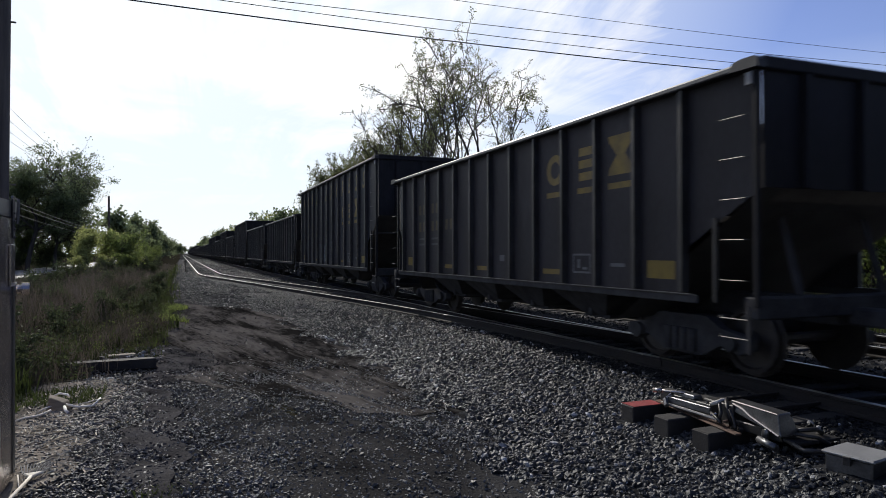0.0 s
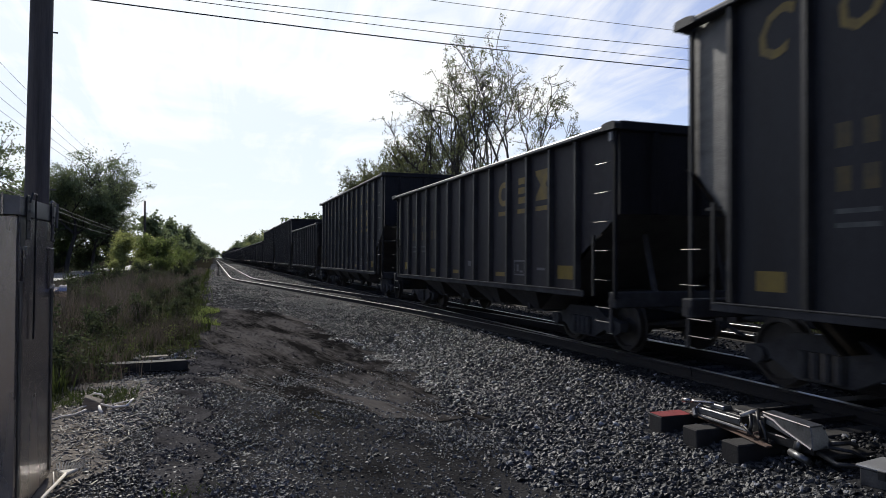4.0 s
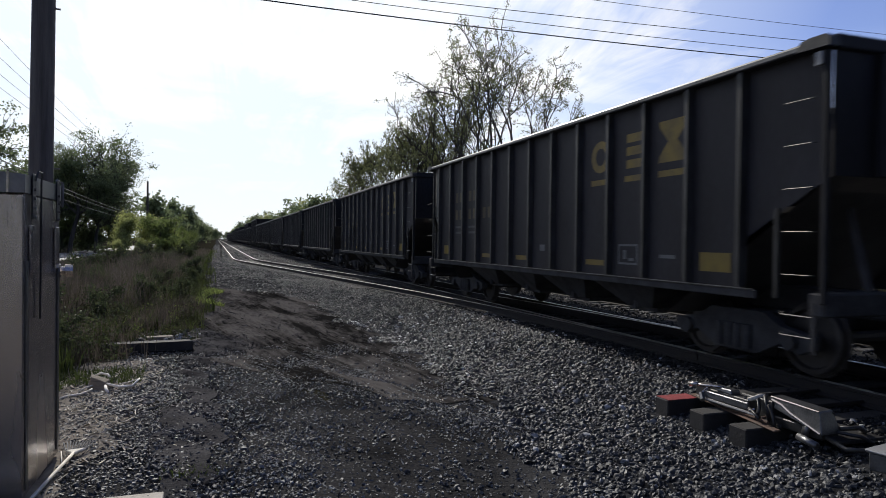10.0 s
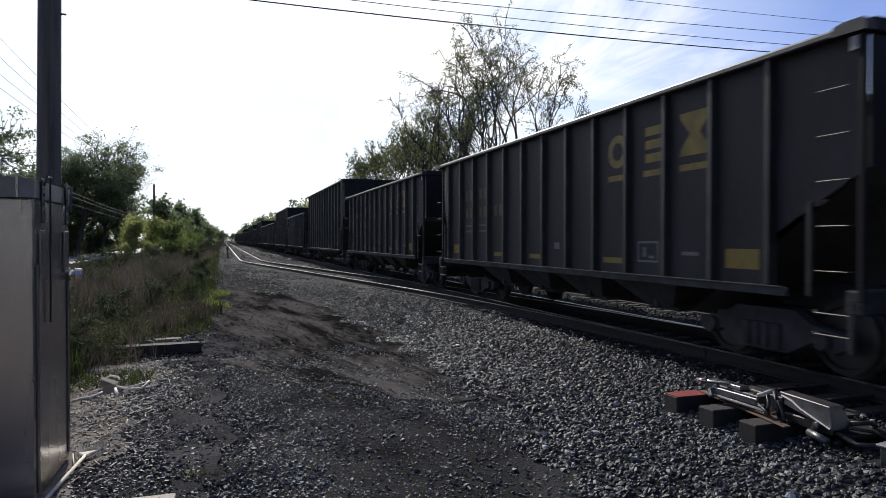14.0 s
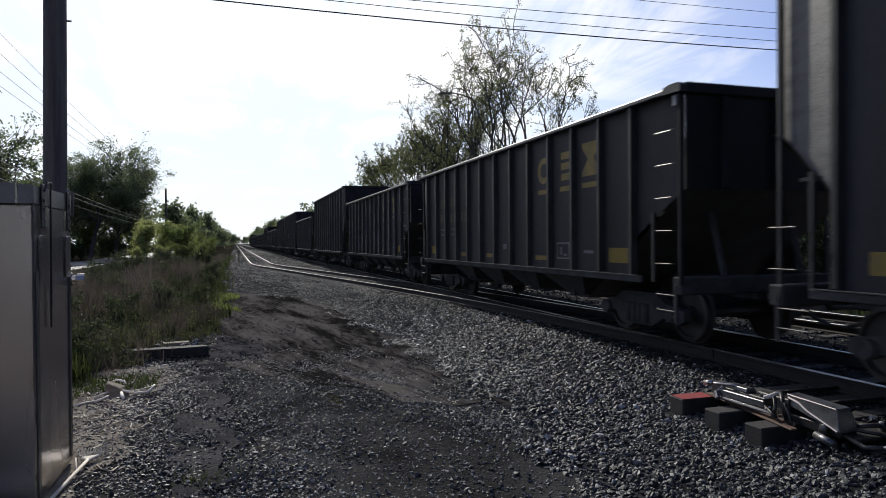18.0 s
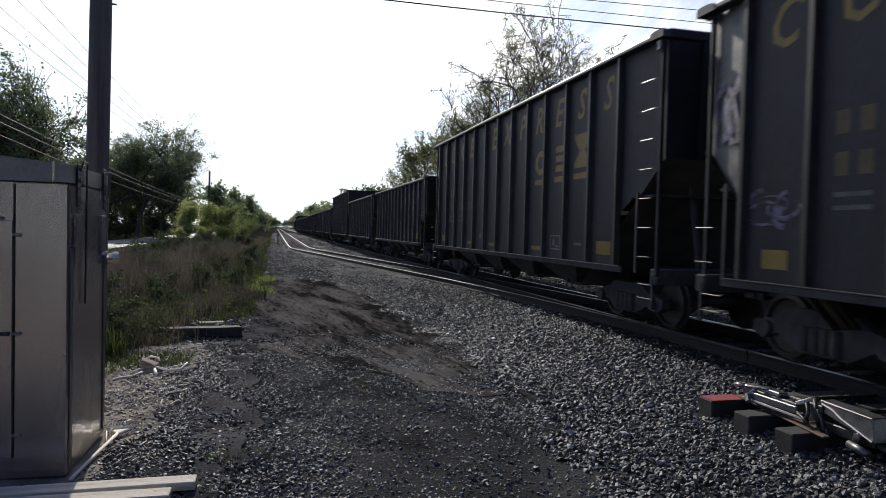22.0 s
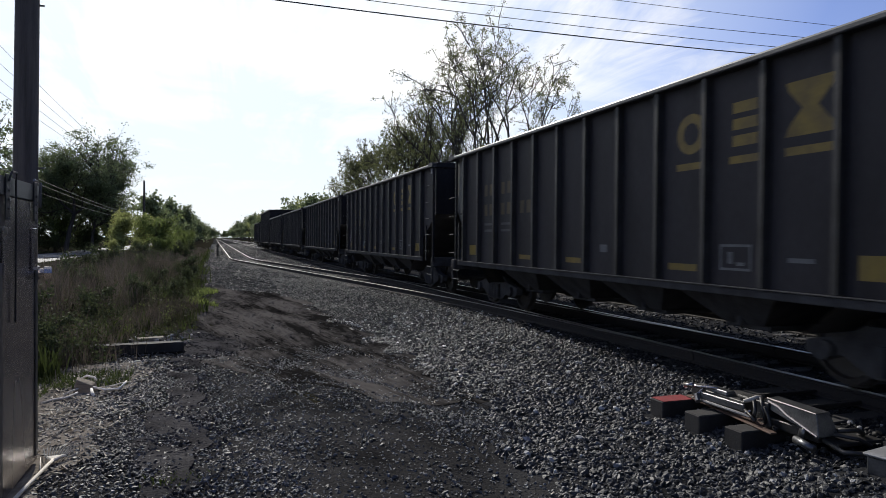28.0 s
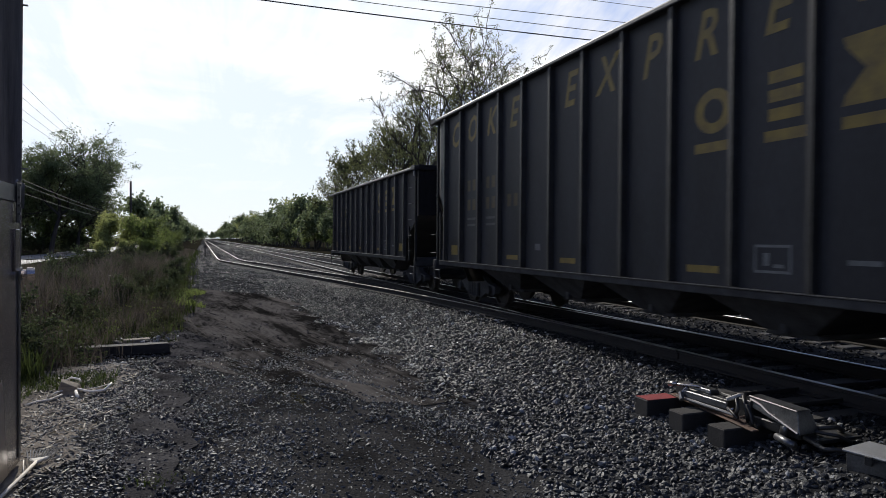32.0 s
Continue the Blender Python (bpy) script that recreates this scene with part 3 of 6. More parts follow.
# ---------------------------------------------------------------- the hopper cars
V_TRAIN = 18.7
LOW = dict(L=13.3, top=3.68, ribs=[-0.90 - 0.934 * k for k in range(13)], rungs=(5, 4), gap=0.75)
TALL = dict(L=15.05, top=4.70, ribs=[-0.90 - 1.067 * k for k in range(13)], rungs=(7, 2), gap=0.64)
SILL, SHEET, RIBX = 1.05, 1.51, 1.615


def glyph_plates(bm, shape, y0, y1, z0, z1, x):
    """Flat plates for a painted mark: ring, double ring, bow tie or bar, in the side's plane."""
    def q(pts):
        bm.faces.new([bm.verts.new((x, y0 + (y1 - y0) * u, z0 + (z1 - z0) * v)) for u, v in pts])
    def ring(c, r0, r1, n, sx=1.0, sy=1.0):
        for k in range(n):
            a, b = 2 * math.pi * k / n, 2 * math.pi * (k + 1) / n
            q([(c[0] + r1 * sx * math.cos(a), c[1] + r1 * sy * math.sin(a)), (c[0] + r1 * sx * math.cos(b), c[1] + r1 * sy * math.sin(b)), (c[0] + r0 * sx * math.cos(b), c[1] + r0 * sy * math.sin(b)), (c[0] + r0 * sx * math.cos(a), c[1] + r0 * sy * math.sin(a))])
    if shape == "ring":
        ring((0.5, 0.5), 0.27, 0.5, 24)
    elif shape == "double":
        for v in (0.0, 0.375, 0.75):
            q([(0.1, v), (0.9, v), (0.9, v + 0.25), (0.1, v + 0.25)])
    elif shape == "bow":
        q([(0, 0), (1, 0), (0.95, 0.16), (0.66, 0.5), (0.34, 0.5), (0.05, 0.16)])
        q([(0.34, 0.5), (0.66, 0.5), (0.95, 0.84), (1, 1), (0, 1), (0.05, 0.84)])
    else:
        q([(0, 0), (1, 0), (1, 1), (0, 1)])
    return bm


def letter_mesh(ch, height):
    """A painted letter of the built-in font as a thin plate in the plane x = 0; it reads along -y as seen from -x."""
    cu = bpy.data.curves.new("letter", "FONT")
    cu.body, cu.size, cu.align_x, cu.resolution_u, cu.extrude, cu.shear, cu.offset = ch, height / 0.72, "CENTER", 2, 0.002, 0.28, 0.014
    ob = bpy.data.objects.new("letter", cu)
    scene.collection.objects.link(ob)
    me = bpy.data.meshes.new_from_object(ob.evaluated_get(bpy.context.evaluated_depsgraph_get()))
    bpy.data.objects.remove(ob)
    me.transform(Matrix(((0, 0, -1, 0), (-1, 0, 0, 0), (0, 1, 0, 0), (0, 0, 0, 1))) @ Matrix.Scale(0.85, 4, (1, 0, 0)))
    me.name = "letter"
    me.materials.clear(); me.materials.append(M_YEL)
    return me


LETTERS = {}


def wheelset_mesh():
    bm = bmesh.new()
    for s in (-1, 1):
        prof = [(0.40, -0.02), (0.46, -0.02), (0.46, 0.0), (0.42, 0.01), (0.42, 0.10), (0.36, 0.11), (0.34, 0.06), (0.13, 0.05), (0.11, 0.09), (0.0, 0.09)]
        n = 20
        rows = [[bm.verts.new((s * (0.70 + w), r * math.cos(2 * math.pi * k / n), r * math.sin(2 * math.pi * k / n))) for k in range(n)] for r, w in prof[:-1]]
        for a, b in zip(rows, rows[1:]):
            for k in range(n):
                bm.faces.new((a[k], a[(k + 1) % n], b[(k + 1) % n], b[k]))
        bm.faces.new(rows[-1]); bm.faces.new(rows[0][::-1])
    bm_tube(bm, [(-0.95, 0, 0), (0.95, 0, 0)], 0.075, 10)
    return mesh_of("wheelset", bm, M_WHEEL)


def sideframe_mesh():
    out = [(-1.15, 0.52), (-1.15, 0.38), (-0.98, 0.30), (-0.72, 0.40), (-0.35, 0.22), (0.35, 0.22), (0.72, 0.40), (0.98, 0.30), (1.15, 0.38), (1.15, 0.52), (0.7, 0.60), (0.45, 0.74), (-0.45, 0.74), (-0.7, 0.60)]
    bm = bmesh.new()
    bm_prism(bm, out, "x", -0.07, 0.07)
    for y in (-0.22, -0.07, 0.08, 0.23):
        bm_tube(bm, [(-0.10, y, 0.26), (-0.10, y, 0.56)], 0.06, 8)
    for y in (-0.88, 0.88):
        bm_tube(bm, [(-0.14, y, 0.44), (0.0, y, 0.44)], 0.10, 10)
    return mesh_of("side_frame", bm, M_UNDER)


WHEELSET, SIDEFRAME = wheelset_mesh(), sideframe_mesh()
BOLSTER = mesh_of("bolster", box(-1.05, 1.05, -0.16, 0.16, 0.42, 0.72, 0.02), M_UNDER)


def build_car(kind, body):
    """A hopper car; its base point is the middle of the car at rail height, and its length runs along y."""
    tall = kind is TALL
    L, top, ribs = kind["L"], kind["top"], kind["ribs"]
    H = L / 2
    car = thing("hopper_car", "", "railway car")
    rib_y = [H + r for r in ribs]
    ya, yb = rib_y[0], rib_y[-1]                      # the side sheet's full-height span
    drop = 1.93 if tall else 1.40                     # how far the end sheets hang at the corner
    zc, zr = top - drop, (1.93 if tall else 1.62)        # the slope sheet at the corner and at the last rib
    for s in (-1, 1):
        side = part("side_sheet", bm_prism(bmesh.new(), [(ya, top - 0.06), (ya, SILL), (yb, SILL), (yb, top - 0.06)], "x", s * SHEET - 0.008, s * SHEET + 0.008), body, car)
        # the end bays' panels taper in towards the corners and follow the slope sheet below
        for e, yr in ((1, ya), (-1, yb)):
            xi, xo = s * (SHEET - (0.10 if e > 0 else 0.012)), s * SHEET
            bm = bmesh.new()
            ring = [(xo, yr, top - 0.06), (xi, e * (H - 0.03), top - 0.06), (xi, e * (H - 0.03), zc), (xo, yr, zr)]
            for k in range(1, 4):
                f = k / 4
                ring.append((xo, yr, zr + (top - 0.06 - zr) * f))
            bm.faces.new([bm.verts.new(p) for p in ring])
            bmesh.ops.solidify(bm, geom=bm.faces[:], thickness=0.012)
            part("end_panel", bm, M_ENDP if e > 0 else body, car, "grey tapering end panel" if e > 0 else "")
        for y in rib_y:
            bm = bmesh.new()
            bm_prism(bm, [(s * (SHEET + 0.006), y - 0.055), (s * RIBX, y - 0.035), (s * RIBX, y + 0.035), (s * (SHEET + 0.006), y + 0.055)], "z", SILL + 0.02, top - 0.07)
            part("rib", bm, M_RIB, side)
        part("top_chord", bm_prism(bmesh.new(), [(s * (RIBX + 0.022), top - 0.085), (s * (RIBX + 0.03), top - 0.07), (s * (RIBX + 0.03), top - 0.03), (s * (RIBX + 0.016), top - 0.008), (s * (RIBX - 0.01), top), (s * (SHEET - 0.05), top), (s * (SHEET - 0.05), top - 0.085)], "y", -H, H), M_CHORD, car, "worn steel top rail")
        part("side_sill", box(s * RIBX - 0.03 if s > 0 else s * RIBX - 0.012, s * RIBX + 0.012 if s > 0 else s * RIBX + 0.03, yb - 0.3, ya + 0.3, SILL - 0.10, SILL - 0.002, 0.01), M_UNDER, car)
        part("sill_flange", box(s * RIBX - 0.03, s * RIBX + 0.03, yb - 0.25, ya + 0.25, SILL, SILL + 0.010), M_CHORD, side)
        for e in (-1, 1):
            # the -y post is coloured darker, as if in shade
            part("corner_post", box(s * (1.47 if e > 0 else 1.57) - 0.03, s * (1.47 if e > 0 else 1.57) + 0.03, e * (H - (0.08 if e > 0 else 0.03)) - 0.03, e * (H - (0.08 if e > 0 else 0.03)) + 0.03, 0.96, top - 0.115, 0.008), M_RIB if e > 0 else M_ENDSHADE, car)
            if e < 0:
                part("corner_plate", box(s * 1.60 - 0.03, s * 1.60 + 0.03, -H + 0.05, -H + 0.13, top - 0.27, top - 0.13, 0.004), M_GREYP, car, "pale metal corner plate")
            cap = bmesh.new()
            bm_prism(cap, [(e * (H - 0.34), top - 0.09), (e * (H - 0.30), top + 0.006), (e * (H - 0.18), top + 0.026), (e * (H + 0.02), top + 0.024), (e * (H + 0.06), top - 0.015), (e * (H + 0.06), top - 0.10)], "x", min(s * 1.51, s * 1.653), max(s * 1.51, s * 1.653))
            part("corner_cap", cap, M_RIB, car)
            yin = e * (H - 0.62)
            part("ladder_stile", box(s * 1.59 - 0.02, s * 1.59 + 0.02, yin - 0.025, yin + 0.025, 0.98, zr + 0.35), M_RIB, car)
            for k in range(kind["rungs"][0 if e < 0 else 1]):
                z = 1.25 + k * 0.457
                part("grab_iron", tube([(s * 1.62, e * (H - 0.10), z), (s * 1.665, e * (H - 0.12), z), (s * 1.665, e * (H - 0.46), z), (s * 1.60, e * (H - 0.48), z)], 0.0065, 6), M_IRON, car, "bare steel grab iron")
            for z in (0.59, 0.81):
                part("step_rung", tube([(s * 1.56, e * (H - 0.14), z + 0.03), (s * 1.58, e * (H - 0.16), z), (s * 1.58, e * (H - 0.55), z), (s * 1.56, e * (H - 0.57), z + 0.03)], 0.010, 6), M_IRON, car)
            part("sill_step", box(s * 1.57 - 0.02, s * 1.57 + 0.02, e * (H - 0.14) - 0.02, e * (H - 0.14) + 0.02, 0.43, 0.97), M_UNDER, car)
    for e in (-1, 1):
        ri = ya if e > 0 else -yb
        yr = abs(ri)
        bm = bmesh.new()
        v = [bm.verts.new(p) for p in ((-SHEET, e * H, zc), (SHEET, e * H, zc), (SHEET, e * (yr - 1.4), 0.62), (-SHEET, e * (yr - 1.4), 0.62))]
        bm.faces.new(v)
        bmesh.ops.solidify(bm, geom=bm.faces[:], thickness=0.02)
        slope = part("slope_sheet", bm, M_SLOPE, car, "grey worn sloping end sheet")
        # end sheets, posts and the -y chord carry their shade in the colour
        end = part("end_sheet", box(-SHEET + (0.11 if e > 0 else 0), SHEET - (0.11 if e > 0 else 0), e * H - 0.012, e * H + 0.012, zc, top - 0.05), M_ENDSHADE, car)
        part("end_chord", box(-SHEET - 0.02, SHEET + 0.02, e * H - 0.06, e * H + 0.06, top - 0.12, top + 0.035, 0.02), M_CHORD if e > 0 else M_ENDSHADE, car)
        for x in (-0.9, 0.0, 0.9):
            part("end_post", box(x - 0.05, x + 0.05, e * (H + 0.012) if e > 0 else -H - 0.09, H + 0.09 if e > 0 else e * (H + 0.012), zc, top - 0.125, 0.01), M_ENDSHADE, end)
        part("end_sill", box(-1.58, 1.58, e * (H - 0.11) - 0.10, e * (H - 0.11) + 0.10, 0.82, 1.07, 0.02), M_UNDER, car)
        part("strut", tube([(-0.7, e * (H - 0.2), 1.0), (-0.7, e * (H - 0.5), zc - 0.25)], 0.05, 6), M_UNDER, car)
        part("strut", tube([(0.7, e * (H - 0.2), 1.0), (0.7, e * (H - 0.5), zc - 0.25)], 0.05, 6), M_UNDER, car)
        G = H + kind["gap"]
        cp = part("coupler", box(-0.11, 0.11, min(e * (H - 0.1), e * (H + kind["gap"] - 0.1)), max(e * (H - 0.1), e * (H + kind["gap"] - 0.1)), 0.70, 0.92, 0.03), M_UNDER, car)
        bm = bmesh.new()
        bm_prism(bm, [(-0.20, e * (G - 0.14)), (0.20, e * (G - 0.14)), (0.16, e * (G + 0.02)), (-0.05, e * (G - 0.04)), (-0.22, e * (G + 0.02))], "z", 0.66, 0.96)
        part("knuckle", bm, M_WHEEL, cp)
        part("air_hose", tube([(0.25, e * (H + 0.05), 0.80), (0.30, e * (H + 0.35), 0.50), (0.22, e * (G - 0.03), 0.42)], 0.03, 6), M_UNDER, car)
        # the truck
        tc = e * (H - 1.75)
        tr = part("truck", BOLSTER, M_UNDER, car)
        tr.location = (0, tc, 0)
        for s in (-1, 1):
            f = part("side_frame", SIDEFRAME, M_UNDER, tr)
            f.location = (s * 1.02, 0, 0)
            if s > 0:
                f.rotation_euler = (0, 0, math.pi)
        for y in (-0.88, 0.88):
            w = part("wheelset", WHEELSET, M_WHEEL, tr)
            w.location = (0, y, 0.46)
    part("centre_sill", box(-0.22, 0.22, -H + 0.1, H - 0.1, 0.70, 1.02, 0.02), M_UNDER, car)
    # the hopper bays
    span = (ya - yb) - 3.4
    nb = 4
    for k in range(nb):
        y = yb + 1.7 + span * (k + 0.5) / nb
        w, n2 = span / nb / 2, 0.32
        bm = bmesh.new()
        lo = [bm.verts.new(p) for p in ((-1.05, y - n2, 0.56), (1.05, y - n2, 0.56), (1.05, y + n2, 0.56), (-1.05, y + n2, 0.56))]
        hi = [bm.verts.new(p) for p in ((-SHEET + 0.02, y - w, SILL), (SHEET - 0.02, y - w, SILL), (SHEET - 0.02, y + w, SILL), (-SHEET + 0.02, y + w, SILL))]
        for i in range(4):
            bm.faces.new((lo[i], lo[(i + 1) % 4], hi[(i + 1) % 4], hi[i]))
        bm.faces.new(lo[::-1]); bm.faces.new(hi)
        bay = part("hopper_bay", bm, M_UNDER, car)
        part("outlet_door", box(-1.0, 1.0, y - n2 - 0.05, y + n2 + 0.05, 0.50, 0.565, 0.01), M_UNDER, bay)
        part("door_latch", box(-1.14, -1.04, y - 0.05, y + 0.05, 0.54, 0.72, 0.01), M_UNDER, bay)
    # the floor of the load space, hidden below the rim
    part("load_floor", box(-SHEET + 0.03, SHEET - 0.03, -H + 0.35, H - 0.35, 2.2, 2.24), M_UNDER, car)
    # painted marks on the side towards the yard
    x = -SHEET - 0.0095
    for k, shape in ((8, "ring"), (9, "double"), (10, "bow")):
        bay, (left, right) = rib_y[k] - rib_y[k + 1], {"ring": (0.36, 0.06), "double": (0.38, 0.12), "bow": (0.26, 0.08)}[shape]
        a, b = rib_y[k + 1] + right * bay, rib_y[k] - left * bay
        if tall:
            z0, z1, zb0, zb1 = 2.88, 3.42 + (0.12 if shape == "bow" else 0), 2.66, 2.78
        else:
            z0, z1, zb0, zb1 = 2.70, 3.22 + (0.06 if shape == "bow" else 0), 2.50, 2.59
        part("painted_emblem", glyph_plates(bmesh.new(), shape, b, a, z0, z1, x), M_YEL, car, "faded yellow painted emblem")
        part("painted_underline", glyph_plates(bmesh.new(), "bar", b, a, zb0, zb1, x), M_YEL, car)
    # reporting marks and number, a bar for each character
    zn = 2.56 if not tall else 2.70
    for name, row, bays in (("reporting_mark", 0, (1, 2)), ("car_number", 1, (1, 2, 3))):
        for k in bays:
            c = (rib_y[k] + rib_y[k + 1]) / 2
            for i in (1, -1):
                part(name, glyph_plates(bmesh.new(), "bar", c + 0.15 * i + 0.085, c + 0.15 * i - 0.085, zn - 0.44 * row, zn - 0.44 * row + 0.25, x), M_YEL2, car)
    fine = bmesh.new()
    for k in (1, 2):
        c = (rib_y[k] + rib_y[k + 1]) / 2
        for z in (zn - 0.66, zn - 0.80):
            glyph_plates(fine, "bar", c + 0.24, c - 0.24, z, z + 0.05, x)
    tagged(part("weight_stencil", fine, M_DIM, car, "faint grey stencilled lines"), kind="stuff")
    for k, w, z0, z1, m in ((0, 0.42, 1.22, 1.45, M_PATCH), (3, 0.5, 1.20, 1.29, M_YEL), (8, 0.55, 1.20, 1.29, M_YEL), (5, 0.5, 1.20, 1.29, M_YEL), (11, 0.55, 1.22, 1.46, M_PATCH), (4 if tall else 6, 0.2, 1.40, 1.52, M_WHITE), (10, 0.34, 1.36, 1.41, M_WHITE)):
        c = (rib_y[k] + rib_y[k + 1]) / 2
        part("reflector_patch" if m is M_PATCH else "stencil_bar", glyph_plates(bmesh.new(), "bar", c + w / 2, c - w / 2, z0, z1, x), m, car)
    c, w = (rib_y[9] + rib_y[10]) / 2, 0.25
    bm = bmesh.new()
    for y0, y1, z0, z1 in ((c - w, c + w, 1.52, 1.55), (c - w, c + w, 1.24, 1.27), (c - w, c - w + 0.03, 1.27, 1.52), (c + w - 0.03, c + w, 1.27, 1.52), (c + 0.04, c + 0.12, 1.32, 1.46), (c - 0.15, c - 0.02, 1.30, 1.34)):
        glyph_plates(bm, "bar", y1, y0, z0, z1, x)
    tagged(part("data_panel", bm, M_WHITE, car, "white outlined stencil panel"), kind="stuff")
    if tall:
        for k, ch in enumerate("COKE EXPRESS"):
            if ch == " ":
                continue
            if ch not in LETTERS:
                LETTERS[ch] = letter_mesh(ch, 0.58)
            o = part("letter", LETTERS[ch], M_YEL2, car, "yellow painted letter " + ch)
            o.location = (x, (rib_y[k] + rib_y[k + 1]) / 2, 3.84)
    return car


def graffiti(car, kind, k0, k1, z0, z1, material, seed, fill=False):
    """Unreadable sprayed paint in each bay between two ribs: looping strokes, over block shapes where fill is set; bay -1 is the tapering end panel."""
    rg = random.Random(seed)
    H = kind["L"] / 2
    edge = [H - 0.06] + [H + r for r in kind["ribs"]]
    for k in range(k0, k1):
        a, b = edge[k + 1] - 0.09, edge[k + 2] + 0.09

        def at(y, z, lift):
            y = max(b, min(a, y))
            return (-SHEET - 0.0115 - lift + (0.10 * (y - b + 0.09) / (a - b + 0.15) if k < 0 else 0.0) - (0.014 if k < 0 else 0.0), y, max(z0 - 0.1, min(z1 + 0.1, z)))
        bm = bmesh.new()
        if fill:
            for q in range(3):
                c, w = b + (a - b) * (q + 0.5) / 3, (a - b) / 6 * rg.uniform(0.8, 1.1)
                lo, hi = z0 + rg.uniform(0, 0.2), z1 - rg.uniform(0, 0.2)
                rim = []
                for j in range(16):
                    f = 2 * math.pi * j / 16
                    m = 1 / max(abs(math.cos(f)), abs(math.sin(f))) ** 0.7 * rg.uniform(0.88, 1.05)
                    rim.append(bm.verts.new(at(c + w * m * math.cos(f), (lo + hi) / 2 + (hi - lo) / 2 * m * math.sin(f), 0.0)))
                bm.faces.new(rim)
        for q in range(5 if fill else 9):
            c = Vector((rg.uniform(b + 0.12, a - 0.12), rg.uniform(z0 + 0.1, z1 - 0.1)))
            ry, rz = rg.uniform(0.06, 0.30), rg.uniform(0.08, max(0.1, (z1 - z0) / 2))
            f0, turn, w, tilt = rg.uniform(0, 6.3), rg.uniform(1.6, 5.2), rg.uniform(0.018, 0.045), rg.uniform(-0.6, 0.6)
            row = []
            for j in range(15):
                f = f0 + turn * j / 14
                for r in (1 - w / ry, 1 + w / ry):
                    z = rz * r * math.sin(f)
                    row.append(bm.verts.new(at(c.x + ry * r * math.cos(f) + tilt * z * 0.5, c.y + z, 0.0005 * (q + 1))))
            for j in range(0, 28, 2):
                bm.faces.new((row[j], row[j + 1], row[j + 3], row[j + 2]))
        tagged(part("graffiti", bm, material, car, "faded sprayed graffiti"), kind="stuff")


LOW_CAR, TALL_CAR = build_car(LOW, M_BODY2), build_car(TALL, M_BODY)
LOW_LABEL, TALL_LABEL = "low black hopper car with yellow emblem, rolling", "tall black hopper car with yellow lettering, rolling"
# the train in order from its head: kind and the place of its trailing end along the track at the clip's start
ORDER = "llTllTlTlTTlllllllllTlTllTlTTllTllllllllTl"
FIRST_END, PITCH = 3.55, {"l": 14.80, "T": 16.30}
ENDS = {1: 18.75, 2: 35.67, 3: 50.15, 4: 65.29, 5: 82.03, 7: 113.49, 8: 128.24, 9: 144.54, 10: 160.87, 11: 175.61, 12: 190.56, 13: 205.46, 14: 220.41, 15: 235.38, 16: 250.29, 17: 265.16, 18: 279.93, 21: 326.5, 22: 342.72, 23: 357.54, 24: 372.29, 25: 388.46, 26: 403.16, 27: 419.53, 28: 435.52, 29: 450.23, 30: 465.09, 33: 510.45, 34: 525.32, 35: 539.78, 36: 554.55, 37: 569.18, 38: 584.07, 39: 598.87, 40: 615.05}
PAINTED = {2: [(4, 6, 1.12, 2.1, M_GRAF, True), (6, 7, 1.5, 2.2, M_GRAF, False)], 3: [(10, 11, 1.4, 2.0, M_GRAF, False)], 8: [(2, 8, 1.12, 2.05, M_GRAF, True), (8, 9, 1.4, 2.0, M_GRAF, False)],
           9: [(-1, 0, 3.3, 4.1, M_GRAF2, False)], 12: [(10, 11, 1.35, 1.9, M_GRAF2, False)], 16: [(3, 7, 1.15, 1.9, M_GRAF2, True)], 17: [(-1, 0, 2.5, 3.2, M_GRAF, False)], 24: [(2, 5, 1.3, 1.9, M_GRAF, False), (6, 10, 1.3, 2.0, M_GRAF, False), (-1, 0, 2.2, 3.1, M_GRAF2, False)],
           27: [(6, 11, 1.15, 1.75, M_GRAF2, False), (-1, 0, 2.9, 3.6, M_GRAF2, False), (0, 1, 1.75, 2.15, M_GRAF2, False)], 30: [(-1, 0, 2.4, 3.0, M_GRAF, False)], 36: [(0, 1, 1.4, 1.9, M_GRAF2, False), (3, 5, 1.12, 1.5, M_GRAF, False)], 37: [(0, 1, 1.5, 2.1, M_GRAF, False), (8, 11, 1.2, 1.8, M_GRAF2, False)]}
BARE = (26,)                          # cars whose emblem has worn off
TRAIN = []


def make_train():
    end = FIRST_END
    for i, k in enumerate(ORDER):
        kind = TALL if k == "T" else LOW
        if i:
            end += PITCH[k]
        if i in ENDS:
            end = ENDS[i]
        y = end - kind["L"] / 2
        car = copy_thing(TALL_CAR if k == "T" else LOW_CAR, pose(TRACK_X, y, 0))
        tagged(car, TALL_LABEL if k == "T" else LOW_LABEL, "railway car", "hopper cars of the train")
        if i in BARE:
            for o in [o for o in car.children if o.name.startswith("painted_")]:
                bpy.data.objects.remove(o)
            tagged(car, "low black hopper car with worn-off markings, rolling")
        if i in PAINTED:
            for k0, k1, z0, z1, m, fill in PAINTED[i]:
                graffiti(car, kind, k0, k1, z0, z1, m, i + k0, fill)
            tagged(car, (TALL_LABEL if k == "T" else LOW_LABEL).replace(", rolling", " and graffiti, rolling"))
        TRAIN.append((car, y))
    for src in (LOW_CAR, TALL_CAR):
        for o in list(src.children_recursive) + [src]:
            bpy.data.objects.remove(o)


make_train()

